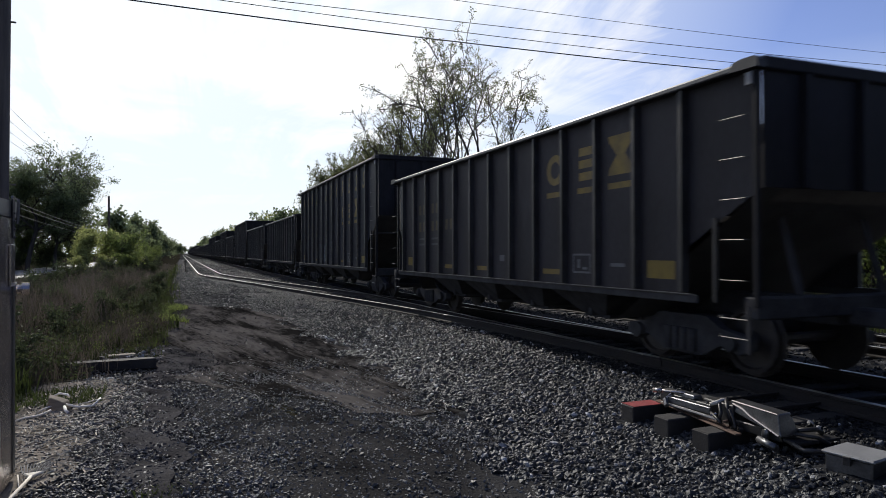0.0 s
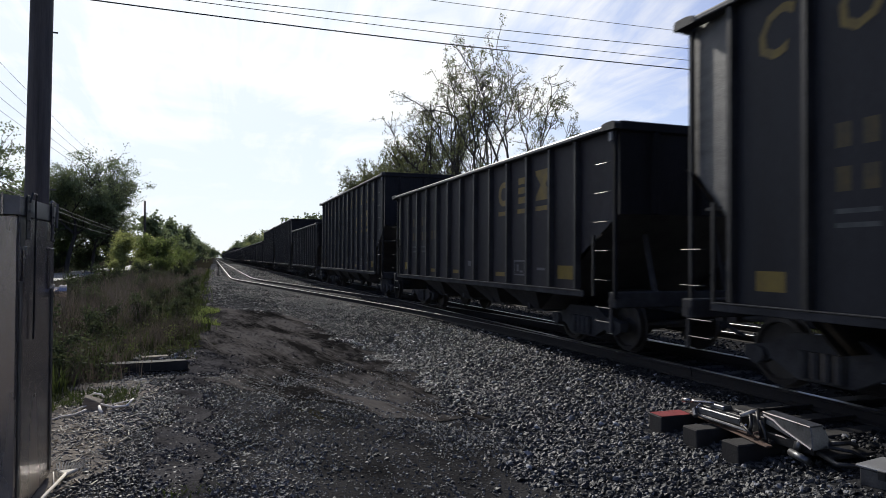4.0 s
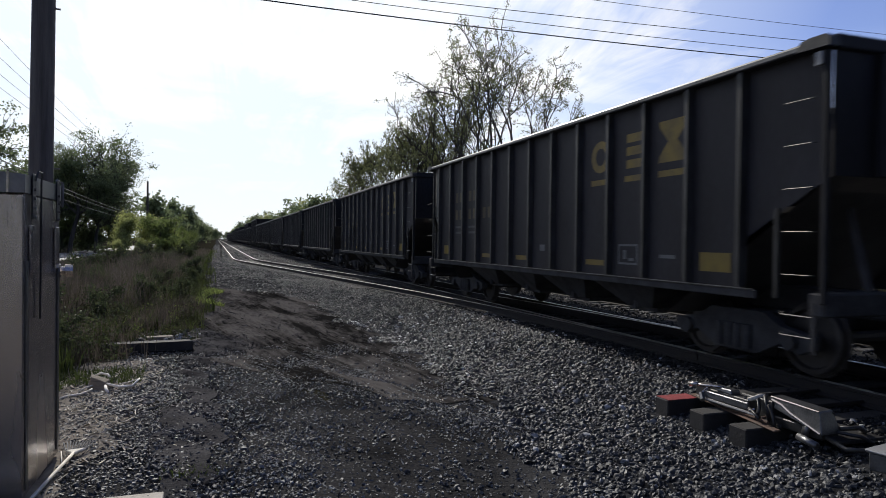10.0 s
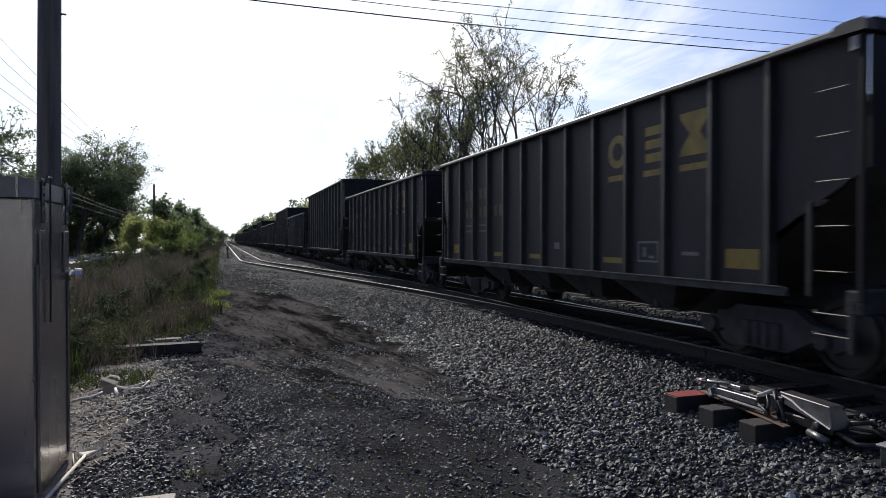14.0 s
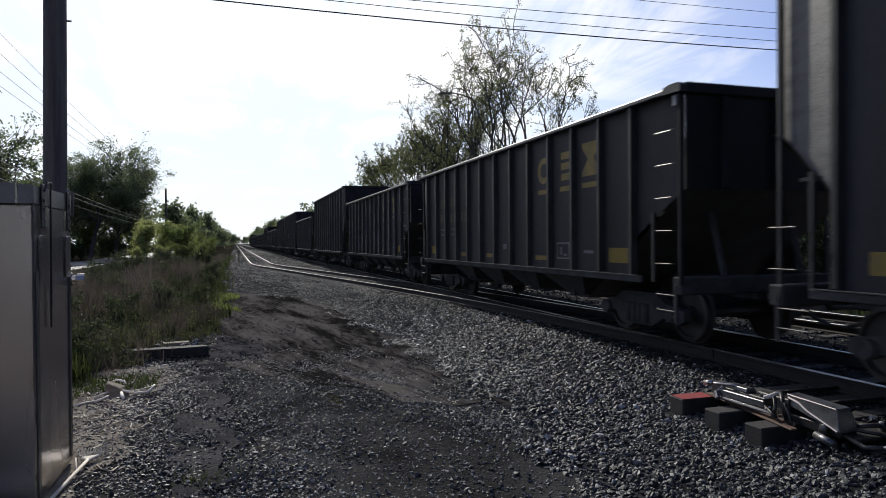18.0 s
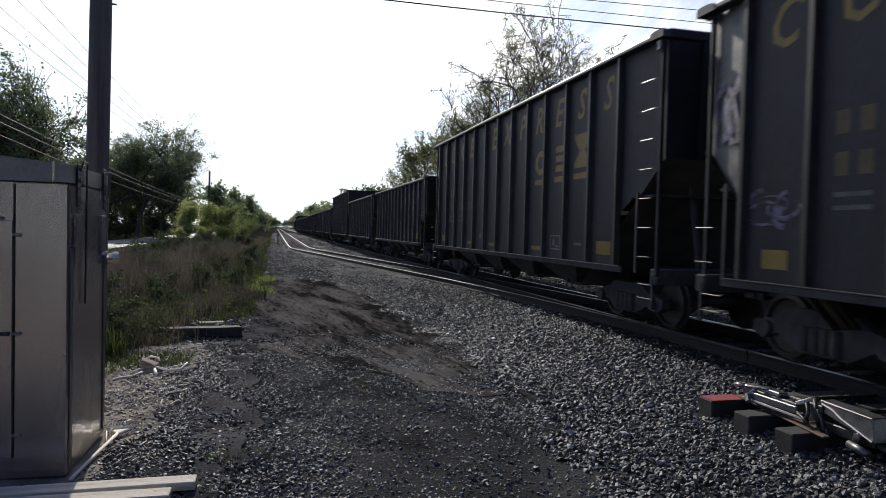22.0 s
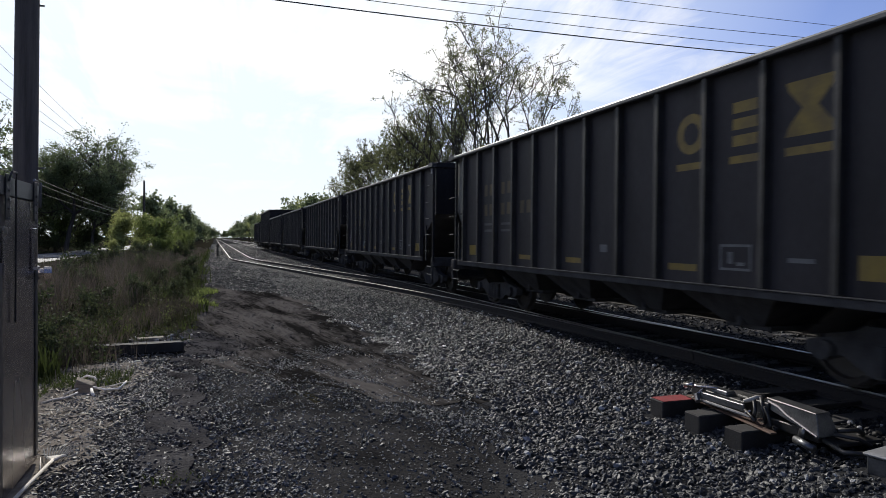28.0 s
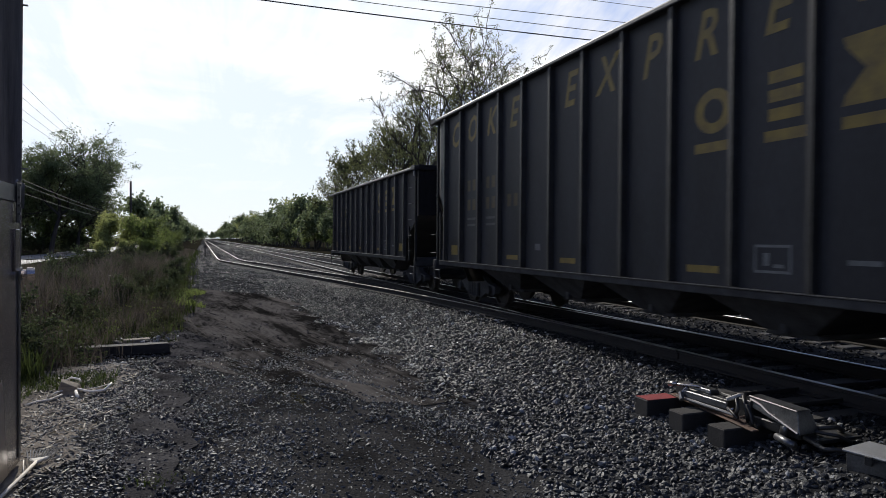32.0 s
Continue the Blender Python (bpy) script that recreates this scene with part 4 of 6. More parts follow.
# ---------------------------------------------------------------- the switch machine on its long ties
def switch_tie(y, x0, red):
    t = thing("switch_tie", "long dark timber tie with " + ("a red painted end" if red else "a cracked grey end"), "tie", pose(0, y, 0), group="long ties under the switch machine")
    part("beam", box(x0, 8.9, -0.115, 0.115, -0.42, -0.172, 0.012), M_TIEEND, t)
    if red:
        part("paint_patch", box(x0 + 0.01, x0 + 0.42, -0.112, 0.112, -0.1725, -0.169), M_RED, t, "faded red paint")
    return t


switch_tie(6.28, 4.60, True)
switch_tie(5.68, 4.58, False)
switch_tie(5.10, 4.57, False)


def slant(poly_lo, poly_hi, z0, z1):
    """A block between two four-sided outlines; z may be one height or four."""
    bm = bmesh.new()
    z0 = z0 if hasattr(z0, "__len__") else [z0] * 4
    z1 = z1 if hasattr(z1, "__len__") else [z1] * 4
    A = [bm.verts.new((x, y, z)) for (x, y), z in zip(poly_lo, z0)]
    B = [bm.verts.new((x, y, z)) for (x, y), z in zip(poly_hi, z1)]
    for i in range(4):
        bm.faces.new((A[i], A[(i + 1) % 4], B[(i + 1) % 4], B[i]))
    bm.faces.new(A[::-1]); bm.faces.new(B)
    bmesh.ops.recalc_face_normals(bm, faces=bm.faces)
    bmesh.ops.bevel(bm, geom=bm.edges[:], offset=0.008, segments=1, affect="EDGES")
    return bm


def switch_machine():
    t = thing("switch_machine", "dull silver and black railway switch machine bolted on timber ties", "switch machine", pose(5.0, 5.2, -0.17))
    part("strap", slant([(-0.26, -0.38), (-0.18, -0.38), (0.09, 1.10), (0.01, 1.10)], [(-0.26, -0.38), (-0.18, -0.38), (0.09, 1.10), (0.01, 1.10)], 0.0, 0.02), M_RUSTP, t, "rusty steel strap")
    part("strap", slant([(-0.12, -0.30), (-0.07, -0.30), (0.16, 0.95), (0.11, 0.95)], [(-0.12, -0.30), (-0.07, -0.30), (0.16, 0.95), (0.11, 0.95)], 0.0, 0.035), M_RAILSIDE, t)
    part("base_plate", box(0.0, 0.52, -0.85, 1.0, 0.0, 0.03, 0.004), M_DARKST, t)
    part("end_block", box(0.10, 0.24, 0.93, 1.12, 0.0, 0.14, 0.01), M_TIEEND, t, "worn timber block")
    gear = part("gear_case", slant([(-0.08, 0.12), (0.14, 0.12), (0.12, 0.74), (-0.10, 0.74)], [(-0.07, 0.14), (0.13, 0.14), (0.10, 0.72), (-0.08, 0.72)], 0.03, 0.17), M_DARKST, t, "dark cast gear case")
    part("side_bar", slant([(-0.125, 0.10), (-0.085, 0.10), (-0.105, 0.70), (-0.145, 0.70)], [(-0.12, 0.10), (-0.09, 0.10), (-0.11, 0.70), (-0.14, 0.70)], 0.085, 0.155), M_CASE, gear)
    part("gear_lid", slant([(-0.08, 0.37), (0.05, 0.37), (0.06, 0.70), (-0.07, 0.70)], [(-0.07, 0.38), (0.04, 0.38), (0.05, 0.69), (-0.06, 0.69)], 0.172, 0.215), M_CASE, gear)
    part("gear_lid", slant([(0.0, 0.17), (0.13, 0.17), (0.13, 0.34), (0.01, 0.34)], [(0.01, 0.18), (0.12, 0.18), (0.12, 0.33), (0.02, 0.33)], 0.172, 0.20), M_DARKST, gear)
    for y in (0.20, 0.44, 0.64):
        part("bolt", tube([(-0.05, y, 0.17), (-0.05, y, 0.20)], 0.016, 6), M_ALUD, gear)
    # levers, pins and links at both ends of the case
    lever = part("throw_lever", tube([(-0.15, 0.86, 0.19), (-0.13, 0.74, 0.20), (-0.08, 0.58, 0.215), (-0.03, 0.52, 0.215)], [0.016, 0.018, 0.016, 0.014], 7), M_ALU, t, "bare steel throw lever", True)
    part("lever_grip", tube([(-0.17, 0.90, 0.185), (-0.14, 0.80, 0.20)], 0.026, 8), M_ALU, lever, "", True)
    part("lever_lock", tube([(-0.16, 0.74, 0.10), (-0.11, 0.68, 0.18), (-0.06, 0.76, 0.19), (0.0, 0.72, 0.20)], 0.015, 6), M_ALU, t)
    part("link", tube([(-0.19, 0.66, 0.06), (-0.16, 0.72, 0.12)], 0.03, 7), M_CASE, t)
    part("rod", tube([(-0.15, 0.64, 0.07), (-0.13, -0.06, 0.06)], 0.018, 8), M_ALUD, t)
    part("rod", tube([(-0.10, 0.60, 0.05), (-0.16, -0.20, 0.04)], 0.014, 8), M_RUSTP, t)
    part("crank_arm", tube([(-0.12, 0.10, 0.19), (-0.06, 0.05, 0.215), (0.0, 0.07, 0.225), (0.05, 0.03, 0.235)], [0.018, 0.026, 0.022, 0.014], 8), M_WHITEWOOD, t, "pale worn crank arm", True)
    part("crank_pin", tube([(0.04, 0.02, 0.19), (0.04, 0.02, 0.27)], 0.016, 7), M_DARKST, t)
    for pts, r in (([(-0.09, -0.01, 0.22), (-0.12, -0.05, 0.13), (-0.15, -0.04, 0.03)], 0.018), ([(-0.03, -0.03, 0.25), (-0.07, -0.10, 0.16), (-0.08, -0.14, 0.03)], 0.02), ([(-0.15, 0.05, 0.12), (-0.18, -0.06, 0.09), (-0.20, -0.13, 0.06)], 0.014), ([(-0.12, -0.16, 0.20), (-0.10, -0.20, 0.10), (-0.14, -0.26, 0.03)], 0.017)):
        part("link", tube(pts, r, 7), M_DARKST, t, "", True)
    part("link_pin", tube([(-0.18, 0.02, 0.10), (-0.13, 0.0, 0.12)], 0.012, 6), M_ALU, t)
    part("link_pin", tube([(-0.20, -0.16, 0.08), (-0.16, -0.18, 0.09)], 0.012, 6), M_RUSTP, t)
    part("bracket", slant([(-0.07, -0.16), (0.16, -0.16), (0.16, 0.06), (-0.07, 0.06)], [(-0.05, -0.14), (0.14, -0.14), (0.14, 0.04), (-0.05, 0.04)], 0.03, 0.22), M_DARKST, t)
    # the motor's tapered cover
    cover = part("motor_cover", slant([(-0.03, -0.07), (0.19, -0.05), (0.16, -0.72), (-0.11, -0.75)], [(-0.01, -0.08), (0.15, -0.06), (0.10, -0.68), (-0.08, -0.70)], (0.17, 0.14, 0.06, 0.06), 0.26), M_CASE, t, "dull silver sloped motor cover")
    part("cover_rib", tube([(-0.03, -0.12, 0.235), (-0.045, -0.26, 0.21), (-0.07, -0.38, 0.165), (-0.115, -0.74, 0.075)], 0.012, 6), M_ALU, cover)
    part("cover_seam", tube([(-0.012, -0.09, 0.258), (-0.08, -0.695, 0.258)], 0.008, 6), M_ALU, cover)
    part("bolt", tube([(0.09, -0.67, 0.235), (0.09, -0.70, 0.235)], 0.010, 6), M_DARKST, cover)
    part("cradle", box(-0.05, 0.15, -0.70, -0.12, 0.0, 0.09, 0.01), M_DARKST, t)
    part("damper", tube([(-0.19, -0.58, 0.02), (-0.22, -0.80, 0.0)], 0.033, 10), M_CASE, t, "grey metal cylinder", True)
    part("damper_cap", tube([(-0.10, -0.56, 0.0), (-0.09, -0.57, 0.09), (-0.06, -0.57, 0.11)], 0.032, 9), M_CASE, t, "", True)
    part("conduit", tube([(0.14, -0.72, 0.10), (0.30, -0.78, 0.11), (0.42, -0.74, 0.06), (0.46, -0.62, -0.02)], 0.022, 7), M_DARKST, t, "", True)
    part("conduit", tube([(-0.04, -0.74, 0.04), (-0.06, -0.95, 0.0), (0.02, -1.08, 0.02), (0.16, -1.06, 0.0), (0.24, -0.98, -0.04)], 0.022, 7), M_DARKST, t, "", True)
    part("conduit", tube([(0.08, -0.74, 0.08), (0.22, -0.86, 0.06), (0.34, -0.88, 0.0), (0.40, -0.84, -0.06)], 0.018, 7), M_DARKST, t, "", True)
    part("switch_rod", box(0.5, 2.9, 0.16, 0.21, 0.02, 0.06, 0.005), M_RAILSIDE, t)
    part("switch_rod", box(0.5, 2.9, 0.72, 0.77, 0.02, 0.06, 0.005), M_RAILSIDE, t)
    return t


switch_machine()


def junction_box():
    t = thing("junction_box", "grey metal junction box half sunk in ballast", "junction box", pose(5.06, 3.84, -0.10, 0, 0, 10))
    part("body", box(-0.18, 0.18, -0.20, 0.17, -0.32, 0.0, 0.01), M_CASE, t)
    lid = part("lid", box(-0.20, 0.20, -0.225, 0.195, 0.0, 0.03, 0.012), M_GREYP, t, "pale grey flat lid")
    part("latch", box(-0.22, -0.201, -0.05, 0.01, -0.05, 0.02, 0.004), M_DARKST, lid)
    return t


junction_box()

# ---------------------------------------------------------------- the signal cabinet
def signal_cabinet():
    x0, x1, y0, y1, z0, z1 = -4.4, -1.41, 5.32, 6.40, -0.27, 1.86
    t = thing("signal_cabinet", "tall brushed aluminium signal cabinet with double doors", "cabinet", pose(0, 0, 0))
    part("body", box(x0, x1, y0, y1, z0, z1, 0.008), M_ALU, t)
    # low gabled roof with overhang
    roof = bmesh.new()
    xm = (x0 + x1) / 2
    bm_prism(roof, [(x0 - 0.012, z1 + 0.002), (x1 + 0.012, z1 + 0.002), (x1 + 0.012, z1 + 0.13), (xm, z1 + 0.27), (x0 - 0.012, z1 + 0.13)], "y", y0 - 0.03, y1 + 0.02)
    roof_ob = part("roof", roof, M_ALUD, t, "folded sheet-metal roof")
    part("roof_seam", box(x1 - 0.10, x1 - 0.085, y0 - 0.036, y0 - 0.031, z1 + 0.003, z1 + 0.15), M_ALU, roof_ob)
    edges = (x1 - 0.345, x1 - 0.88, x1 - 1.42, x1 - 1.96, x1 - 2.50)
    for a, b in zip(edges, edges[1:]):
        d = part("door", box(b + 0.006, a - 0.006, y0 - 0.022, y0 - 0.002, z0 + 0.16, z1 - 0.28, 0.004), M_ALU, t, "aluminium door leaf")
        part("door_gap", box(a - 0.003, a + 0.003, y0 - 0.0225, y0 - 0.003, z0 + 0.16, z1 - 0.02), M_DARKST, d, "dark joint between the doors")
        for z in (0.05, 0.78, 1.48):
            part("hinge", box(a - 0.006, a + 0.05, y0 - 0.034, y0 - 0.018, z - 0.012, z + 0.012, 0.004), M_ALUD, d)
        part("catch", box(a - 0.09, a - 0.02, y0 - 0.036, y0 - 0.020, 0.765, 0.795, 0.004), M_DARKST, d)
    part("corner_panel", box(x1 - 0.338, x1 - 0.004, y0 - 0.016, y0 - 0.002, z0 + 0.05, z1 - 0.01, 0.004), M_ALU, t)
    part("name_plate", box(x1 - 0.225, x1 - 0.095, y0 - 0.021, y0 - 0.0165, z1 - 0.25, z1 - 0.10), M_ALU, t, "blank metal plate")
    part("drip_edge", box(x1 - 2.4, x1 - 0.42, y0 - 0.05, y0 - 0.003, z1 - 0.275, z1 - 0.25, 0.004), M_ALUD, t)
    # lifting straps and vents on the end wall
    for y in (y0 + 0.17, y1 - 0.15):
        st = part("lifting_strap", box(x1 + 0.0135, x1 + 0.024, y - 0.045, y + 0.045, z1 - 0.17, z1 + 0.15, 0.003), M_DARKST, t, "perforated steel lifting strap")
        for k in range(4):
            part("bolt", tube([(x1 + 0.024, y, z1 - 0.16 + k * 0.065), (x1 + 0.036, y, z1 - 0.16 + k * 0.065)], 0.012, 6), M_ALUD, st)
    ya2, yb2 = y0 + 0.30, y1 - 0.05
    part("conduit", tube([(x1 + 0.03, y0 + 0.17, z1 + 0.10), (x1 + 0.04, y0 + 0.20, z1 + 0.17), (x1 + 0.04, ya2 + 0.02, z1 + 0.17), (x1 + 0.025, ya2 + 0.06, z1 + 0.12), (x1 + 0.02, ya2 + 0.06, 0.95)], 0.007, 7), M_DARKST, t)
    for y in (y0 + 0.17, y1 - 0.15):
        part("hanger_plate", box(x1 + 0.002, x1 + 0.02, y - 0.07, y + 0.07, z1 - 0.56, z1 - 0.22, 0.004), M_ALU, t)
    part("conduit", tube([(x1 + 0.03, yb2, z1 - 0.05), (x1 + 0.035, yb2, z1 + 0.15), (x1 + 0.0, yb2 - 0.05, z1 + 0.17)], 0.012, 7), M_ALUD, t)
    for y in (y0 + 0.06, y1 - 0.06):
        part("edge_trim", box(x1 + 0.002, x1 + 0.010, y - 0.03, y + 0.03, z0 + 0.05, z1 - 0.47), M_ALUD, t)
    part("pipe_fitting", tube([(x1 - 0.04, y1 + 0.06, 1.27), (x1 + 0.03, y1 + 0.07, 1.27), (x1 + 0.035, y1 + 0.07, 1.27), (x1 + 0.09, y1 + 0.08, 1.27)], [0.038, 0.038, 0.055, 0.052], 10), M_ALU, t, "bright metal pipe fitting")
    part("pipe_bracket", box(x1 - 0.08, x1 + 0.0, y1 - 0.001, y1 + 0.10, 1.21, 1.33, 0.01), M_ALUD, t)
    part("plinth", box(x0 + 0.05, x1 - 0.05, y0 + 0.05, y1 - 0.05, z0 - 0.12, z0 - 0.001), M_CONC, t)
    return t


signal_cabinet()


def board(y, z, x0, x1, turn):
    t = thing("board", "weathered pale timber plank lying before the cabinet", "plank", pose((x0 + x1) / 2, y, z, 0, 0, turn), group="planks before the cabinet")
    h = (x1 - x0) / 2
    part("plank", box(-h, h, -0.075, 0.075, -0.03, 0.03, 0.006), M_WOOD, t)
    for x in (-h + 0.08, h - 0.10):
        part("nail", tube([(x, 0.02, 0.03), (x, 0.02, 0.033)], 0.006, 6), M_DARKST, t)
    return t


board(4.93, -0.235, -3.4, -0.48, 0.5)
board(4.73, -0.232, -3.5, -0.62, -0.4)


def rake():
    t = thing("leaf_rake", "bleached leaf rake lying beside the cabinet's foot", "rake", pose(-1.27, 6.28, -0.265))
    part("handle", tube([(-0.09, -1.05, 0.0), (-0.055, -0.62, 0.008), (0, 0, 0.015)], [0.014, 0.014, 0.013], 8), M_WHITEWOOD, t, "bleached wooden handle", True)
    head = part("rake_head", slant([(-0.012, -0.03), (0.012, -0.03), (0.085, 0.10), (-0.075, 0.07)], [(-0.010, -0.03), (0.010, -0.03), (0.083, 0.10), (-0.073, 0.07)], 0.0, 0.024), M_WHITEWOOD, t, "pale worn fan-shaped head")
    for k in range(11):
        u = k / 10
        a = Vector((-0.073 + 0.156 * u, 0.07 + 0.03 * u, 0.015))
        b = Vector((-0.13 + 0.27 * u, 0.28 + 0.0 * u + 0.03 * math.sin(math.pi * u), 0.03))
        part("tine", tube([tuple(a), tuple(a.lerp(b, 0.6) + Vector((0, 0, 0.012))), tuple(b), tuple(b + Vector((0, 0.012, -0.035)))], 0.0045, 5), M_CASE, head)
    return t


rake()


def debris(name, label, category, base, pieces):
    t = thing(name, label, category, pose(*base))
    for pts, r in pieces:
        n = len(pts)
        part("stick", tube([(x - base[0], y - base[1], z) for x, y, z in pts], [r * 0.46 * (0.6 + 0.4 * math.sin(math.pi * (k + 0.6) / (n + 0.2))) for k in range(n)], 7), M_CLOTH, t, "", True)
    return t


heap = debris("dry_branch", "bleached peeled branches heaped on bare earth", "branch", (-1.45, 9.2, -0.34), [
    ([(-1.88, 8.70, 0.02), (-1.78, 8.78, 0.035), (-1.66, 8.86, 0.03), (-1.62, 8.90, 0.04), (-1.56, 8.98, 0.06)], 0.034),
    ([(-1.72, 9.05, 0.02), (-1.66, 9.12, 0.05), (-1.58, 9.22, 0.06)], 0.026),
    ([(-1.62, 9.50, 0.12), (-1.55, 9.52, 0.15), (-1.46, 9.50, 0.13), (-1.43, 9.44, 0.11)], 0.032),
    ([(-1.52, 9.31, 0.07), (-1.40, 9.20, 0.06), (-1.28, 9.13, 0.04), (-1.14, 9.14, 0.04), (-1.09, 9.22, 0.08), (-1.07, 9.30, 0.10)], 0.034),
    ([(-1.44, 9.14, 0.06), (-1.41, 9.02, 0.03), (-1.38, 8.96, 0.01)], 0.042),
    ([(-1.32, 9.22, 0.05), (-1.2, 9.30, 0.06), (-1.08, 9.36, 0.08)], 0.016)])
part("bark_chunk", slant([(-0.20, -0.02), (0.02, -0.06), (0.06, 0.16), (-0.22, 0.20)], [(-0.17, 0.04), (0.0, 0.0), (0.03, 0.14), (-0.18, 0.17)], 0.0, (0.16, 0.09, 0.10, 0.18)), M_OLDWOOD, heap, "brown bark chunk")
debris("dry_branch", "short bleached stick on bare earth", "branch", (-1.34, 6.2, -0.285), [([(-1.38, 6.37, 0.03), (-1.345, 6.2, 0.02), (-1.31, 6.04, 0.01)], 0.011)])
debris("dry_branch", "pale stick end beside the concrete kerb", "branch", (-1.14, 11.2, -0.37), [([(-1.18, 11.2, 0.03), (-1.14, 11.22, 0.05), (-1.08, 11.24, 0.03)], 0.035)])
t = thing("timber_block", "weathered pale timber offcut behind the kerb", "timber", pose(-1.15, 13.9, -0.50, 0, 0, 12))
part("block", box(-0.26, 0.22, -0.10, 0.12, 0.0, 0.16, 0.015), M_OLDWOOD, t)


def culvert_slab():
    t = thing("concrete_headwall", "broken old concrete kerb over a shallow ditch", "kerb", pose(-1.05, 12.6, -0.40, 0, 0, 5))
    bm = bmesh.new()
    rg = random.Random(3)
    front = [(-0.95, 0.0), (-0.4, 0.02), (0.0, 0.0), (0.3, 0.02), (0.52, 0.03)]
    back = [(0.5, 0.24), (0.2, 0.28), (-0.3, 0.25), (-0.95, 0.28)]
    bm_prism(bm, [(x + rg.uniform(-0.02, 0.02), y) for x, y in front + back], "z", -0.25, 0.13)
    bmesh.ops.bevel(bm, geom=bm.edges[:], offset=0.015, segments=1, affect="EDGES")
    part("kerb", bm, M_CONC, t)
    for x, y, r in ((-0.3, 0.75, 0.10), (0.2, 0.9, 0.08), (-0.6, 0.6, 0.09), (0.35, 0.6, 0.06), (-0.05, 0.55, 0.07)):
        b2 = bmesh.new()
        bmesh.ops.create_icosphere(b2, subdivisions=1, radius=r, matrix=Matrix.LocRotScale((x, y, r * 0.3), Euler((rg.random(), rg.random(), 0)), (1.3, 1, 0.6)))
        part("rubble", b2, M_CONC, t)
    return t


culvert_slab()

# ---------------------------------------------------------------- poles and wires
def utility_pole(x, y, height, r0, r1, lean=(0.0, 0.0), arm=True, label="dark creosoted timber utility pole"):
    z0 = float(ground_z(x, y)) - 0.3
    t = thing("utility_pole", label, "utility pole", pose(x, y, z0), group="poles along the line")
    n = 6
    part("shaft", tube([(lean[0] * k / n, lean[1] * k / n, height * k / n) for k in range(n + 1)], [r0 + (r1 - r0) * k / n for k in range(n + 1)], 14), M_POLE, t, "", True)
    if arm:
        a = part("crossarm", box(-1.1 + lean[0], 1.1 + lean[0], -0.06, 0.05, height - 0.7, height - 0.58, 0.01), M_POLE, t)
        for u in (-1.0, -0.4, 0.4, 1.0):
            part("insulator", tube([(u + lean[0], 0, height - 0.58), (u + lean[0], 0, height - 0.5), (u + lean[0], 0, height - 0.42)], [0.03, 0.05, 0.03], 8), M_ALUD, a, "", True)
    return t


near_pole = utility_pole(-2.37, 10.0, 11.5, 0.152, 0.12, (0.12, 0.0), False, "dark creosoted timber pole behind the cabinet")
for z in (3.1, 5.2, 5.9):
    part("step_bolt", tube([(0.14, 0, z), (0.25, 0, z)], 0.012, 6), M_ALUD, near_pole)
part("ground_wire", tube([(0.155, -0.03, 0.4), (0.16, -0.02, 5.0), (0.20, -0.01, 11.0)], 0.008, 5), M_WIRE, near_pole)
utility_pole(-8.77, 95, 9.6, 0.17, 0.12, (0.0, 0.0), False)
utility_pole(-11.6, 200, 11.4, 0.17, 0.12, (0.0, 0.0), False)
utility_pole(-8.77, -12, 10.5, 0.17, 0.12)
utility_pole(-15.0, 22, 12.0, 0.17, 0.12)
utility_pole(46.0, 22, 12.0, 0.17, 0.12)


def wire(name, a, b, sag, r, label):
    a, b = Vector(a), Vector(b)
    n = 24
    pts = [a.lerp(b, k / n) - Vector((0, 0, sag * 4 * (k / n) * (1 - k / n))) for k in range(n + 1)]
    return single(name, tube(pts, r, 5), M_WIRE, label, "wire", group="overhead wires")


# across the tracks
for z0, z1, y, sag, r in ((9.51, 10.54, 22.0, 0.8, 0.022), (9.90, 10.89, 22.0, 0.8, 0.013), (9.60, 11.29, 22.0, 0.4, 0.013), (10.77, 11.91, 22.0, 0.6, 0.010)):
    wire("overhead_wire", (-15.0, y, z0), (46.0, y, z1), sag, r, "thin black wire hanging across the tracks")
# along the road
for za, zb, ym, sag, r in ((9.3, 8.6, 0, 1.3, 0.009), (10.1, 8.8, 0, 1.3, 0.009), (11.3, 9.0, 0, 1.4, 0.009), (12.4, 9.1, 0, 1.3, 0.009)):
    wire("roadside_wire", (-8.77, -12, za), (-8.77, 95, zb), sag, r, "thin wire running along the road")
for za, zb, sag, r, dx in ((6.9, 4.2, 1.05, 0.022, 0.0), (6.6, 4.0, 1.1, 0.022, 0.12), (6.4, 3.7, 1.2, 0.018, -0.1)):
    wire("roadside_cable", (-8.77 + dx, -12, za), (-8.77 + dx, 95, zb), sag, r, "thick black cable sagging along the road")

# the target post by the branch track
t = thing("switch_stand", "small dark switch stand beside the branch track", "switch stand", pose(0.25, 66, -0.25))
part("stand", tube([(0, 0, 0), (0, 0, 0.9)], [0.09, 0.05], 8), M_DARKST, t)
part("lamp_target", box(-0.12, 0.12, -0.02, 0.02, 0.9, 1.2, 0.02), M_DARKST, t)
part("foot", box(-0.3, 0.9, -0.12, 0.12, -0.1, 0.05, 0.02), M_TIE, t)

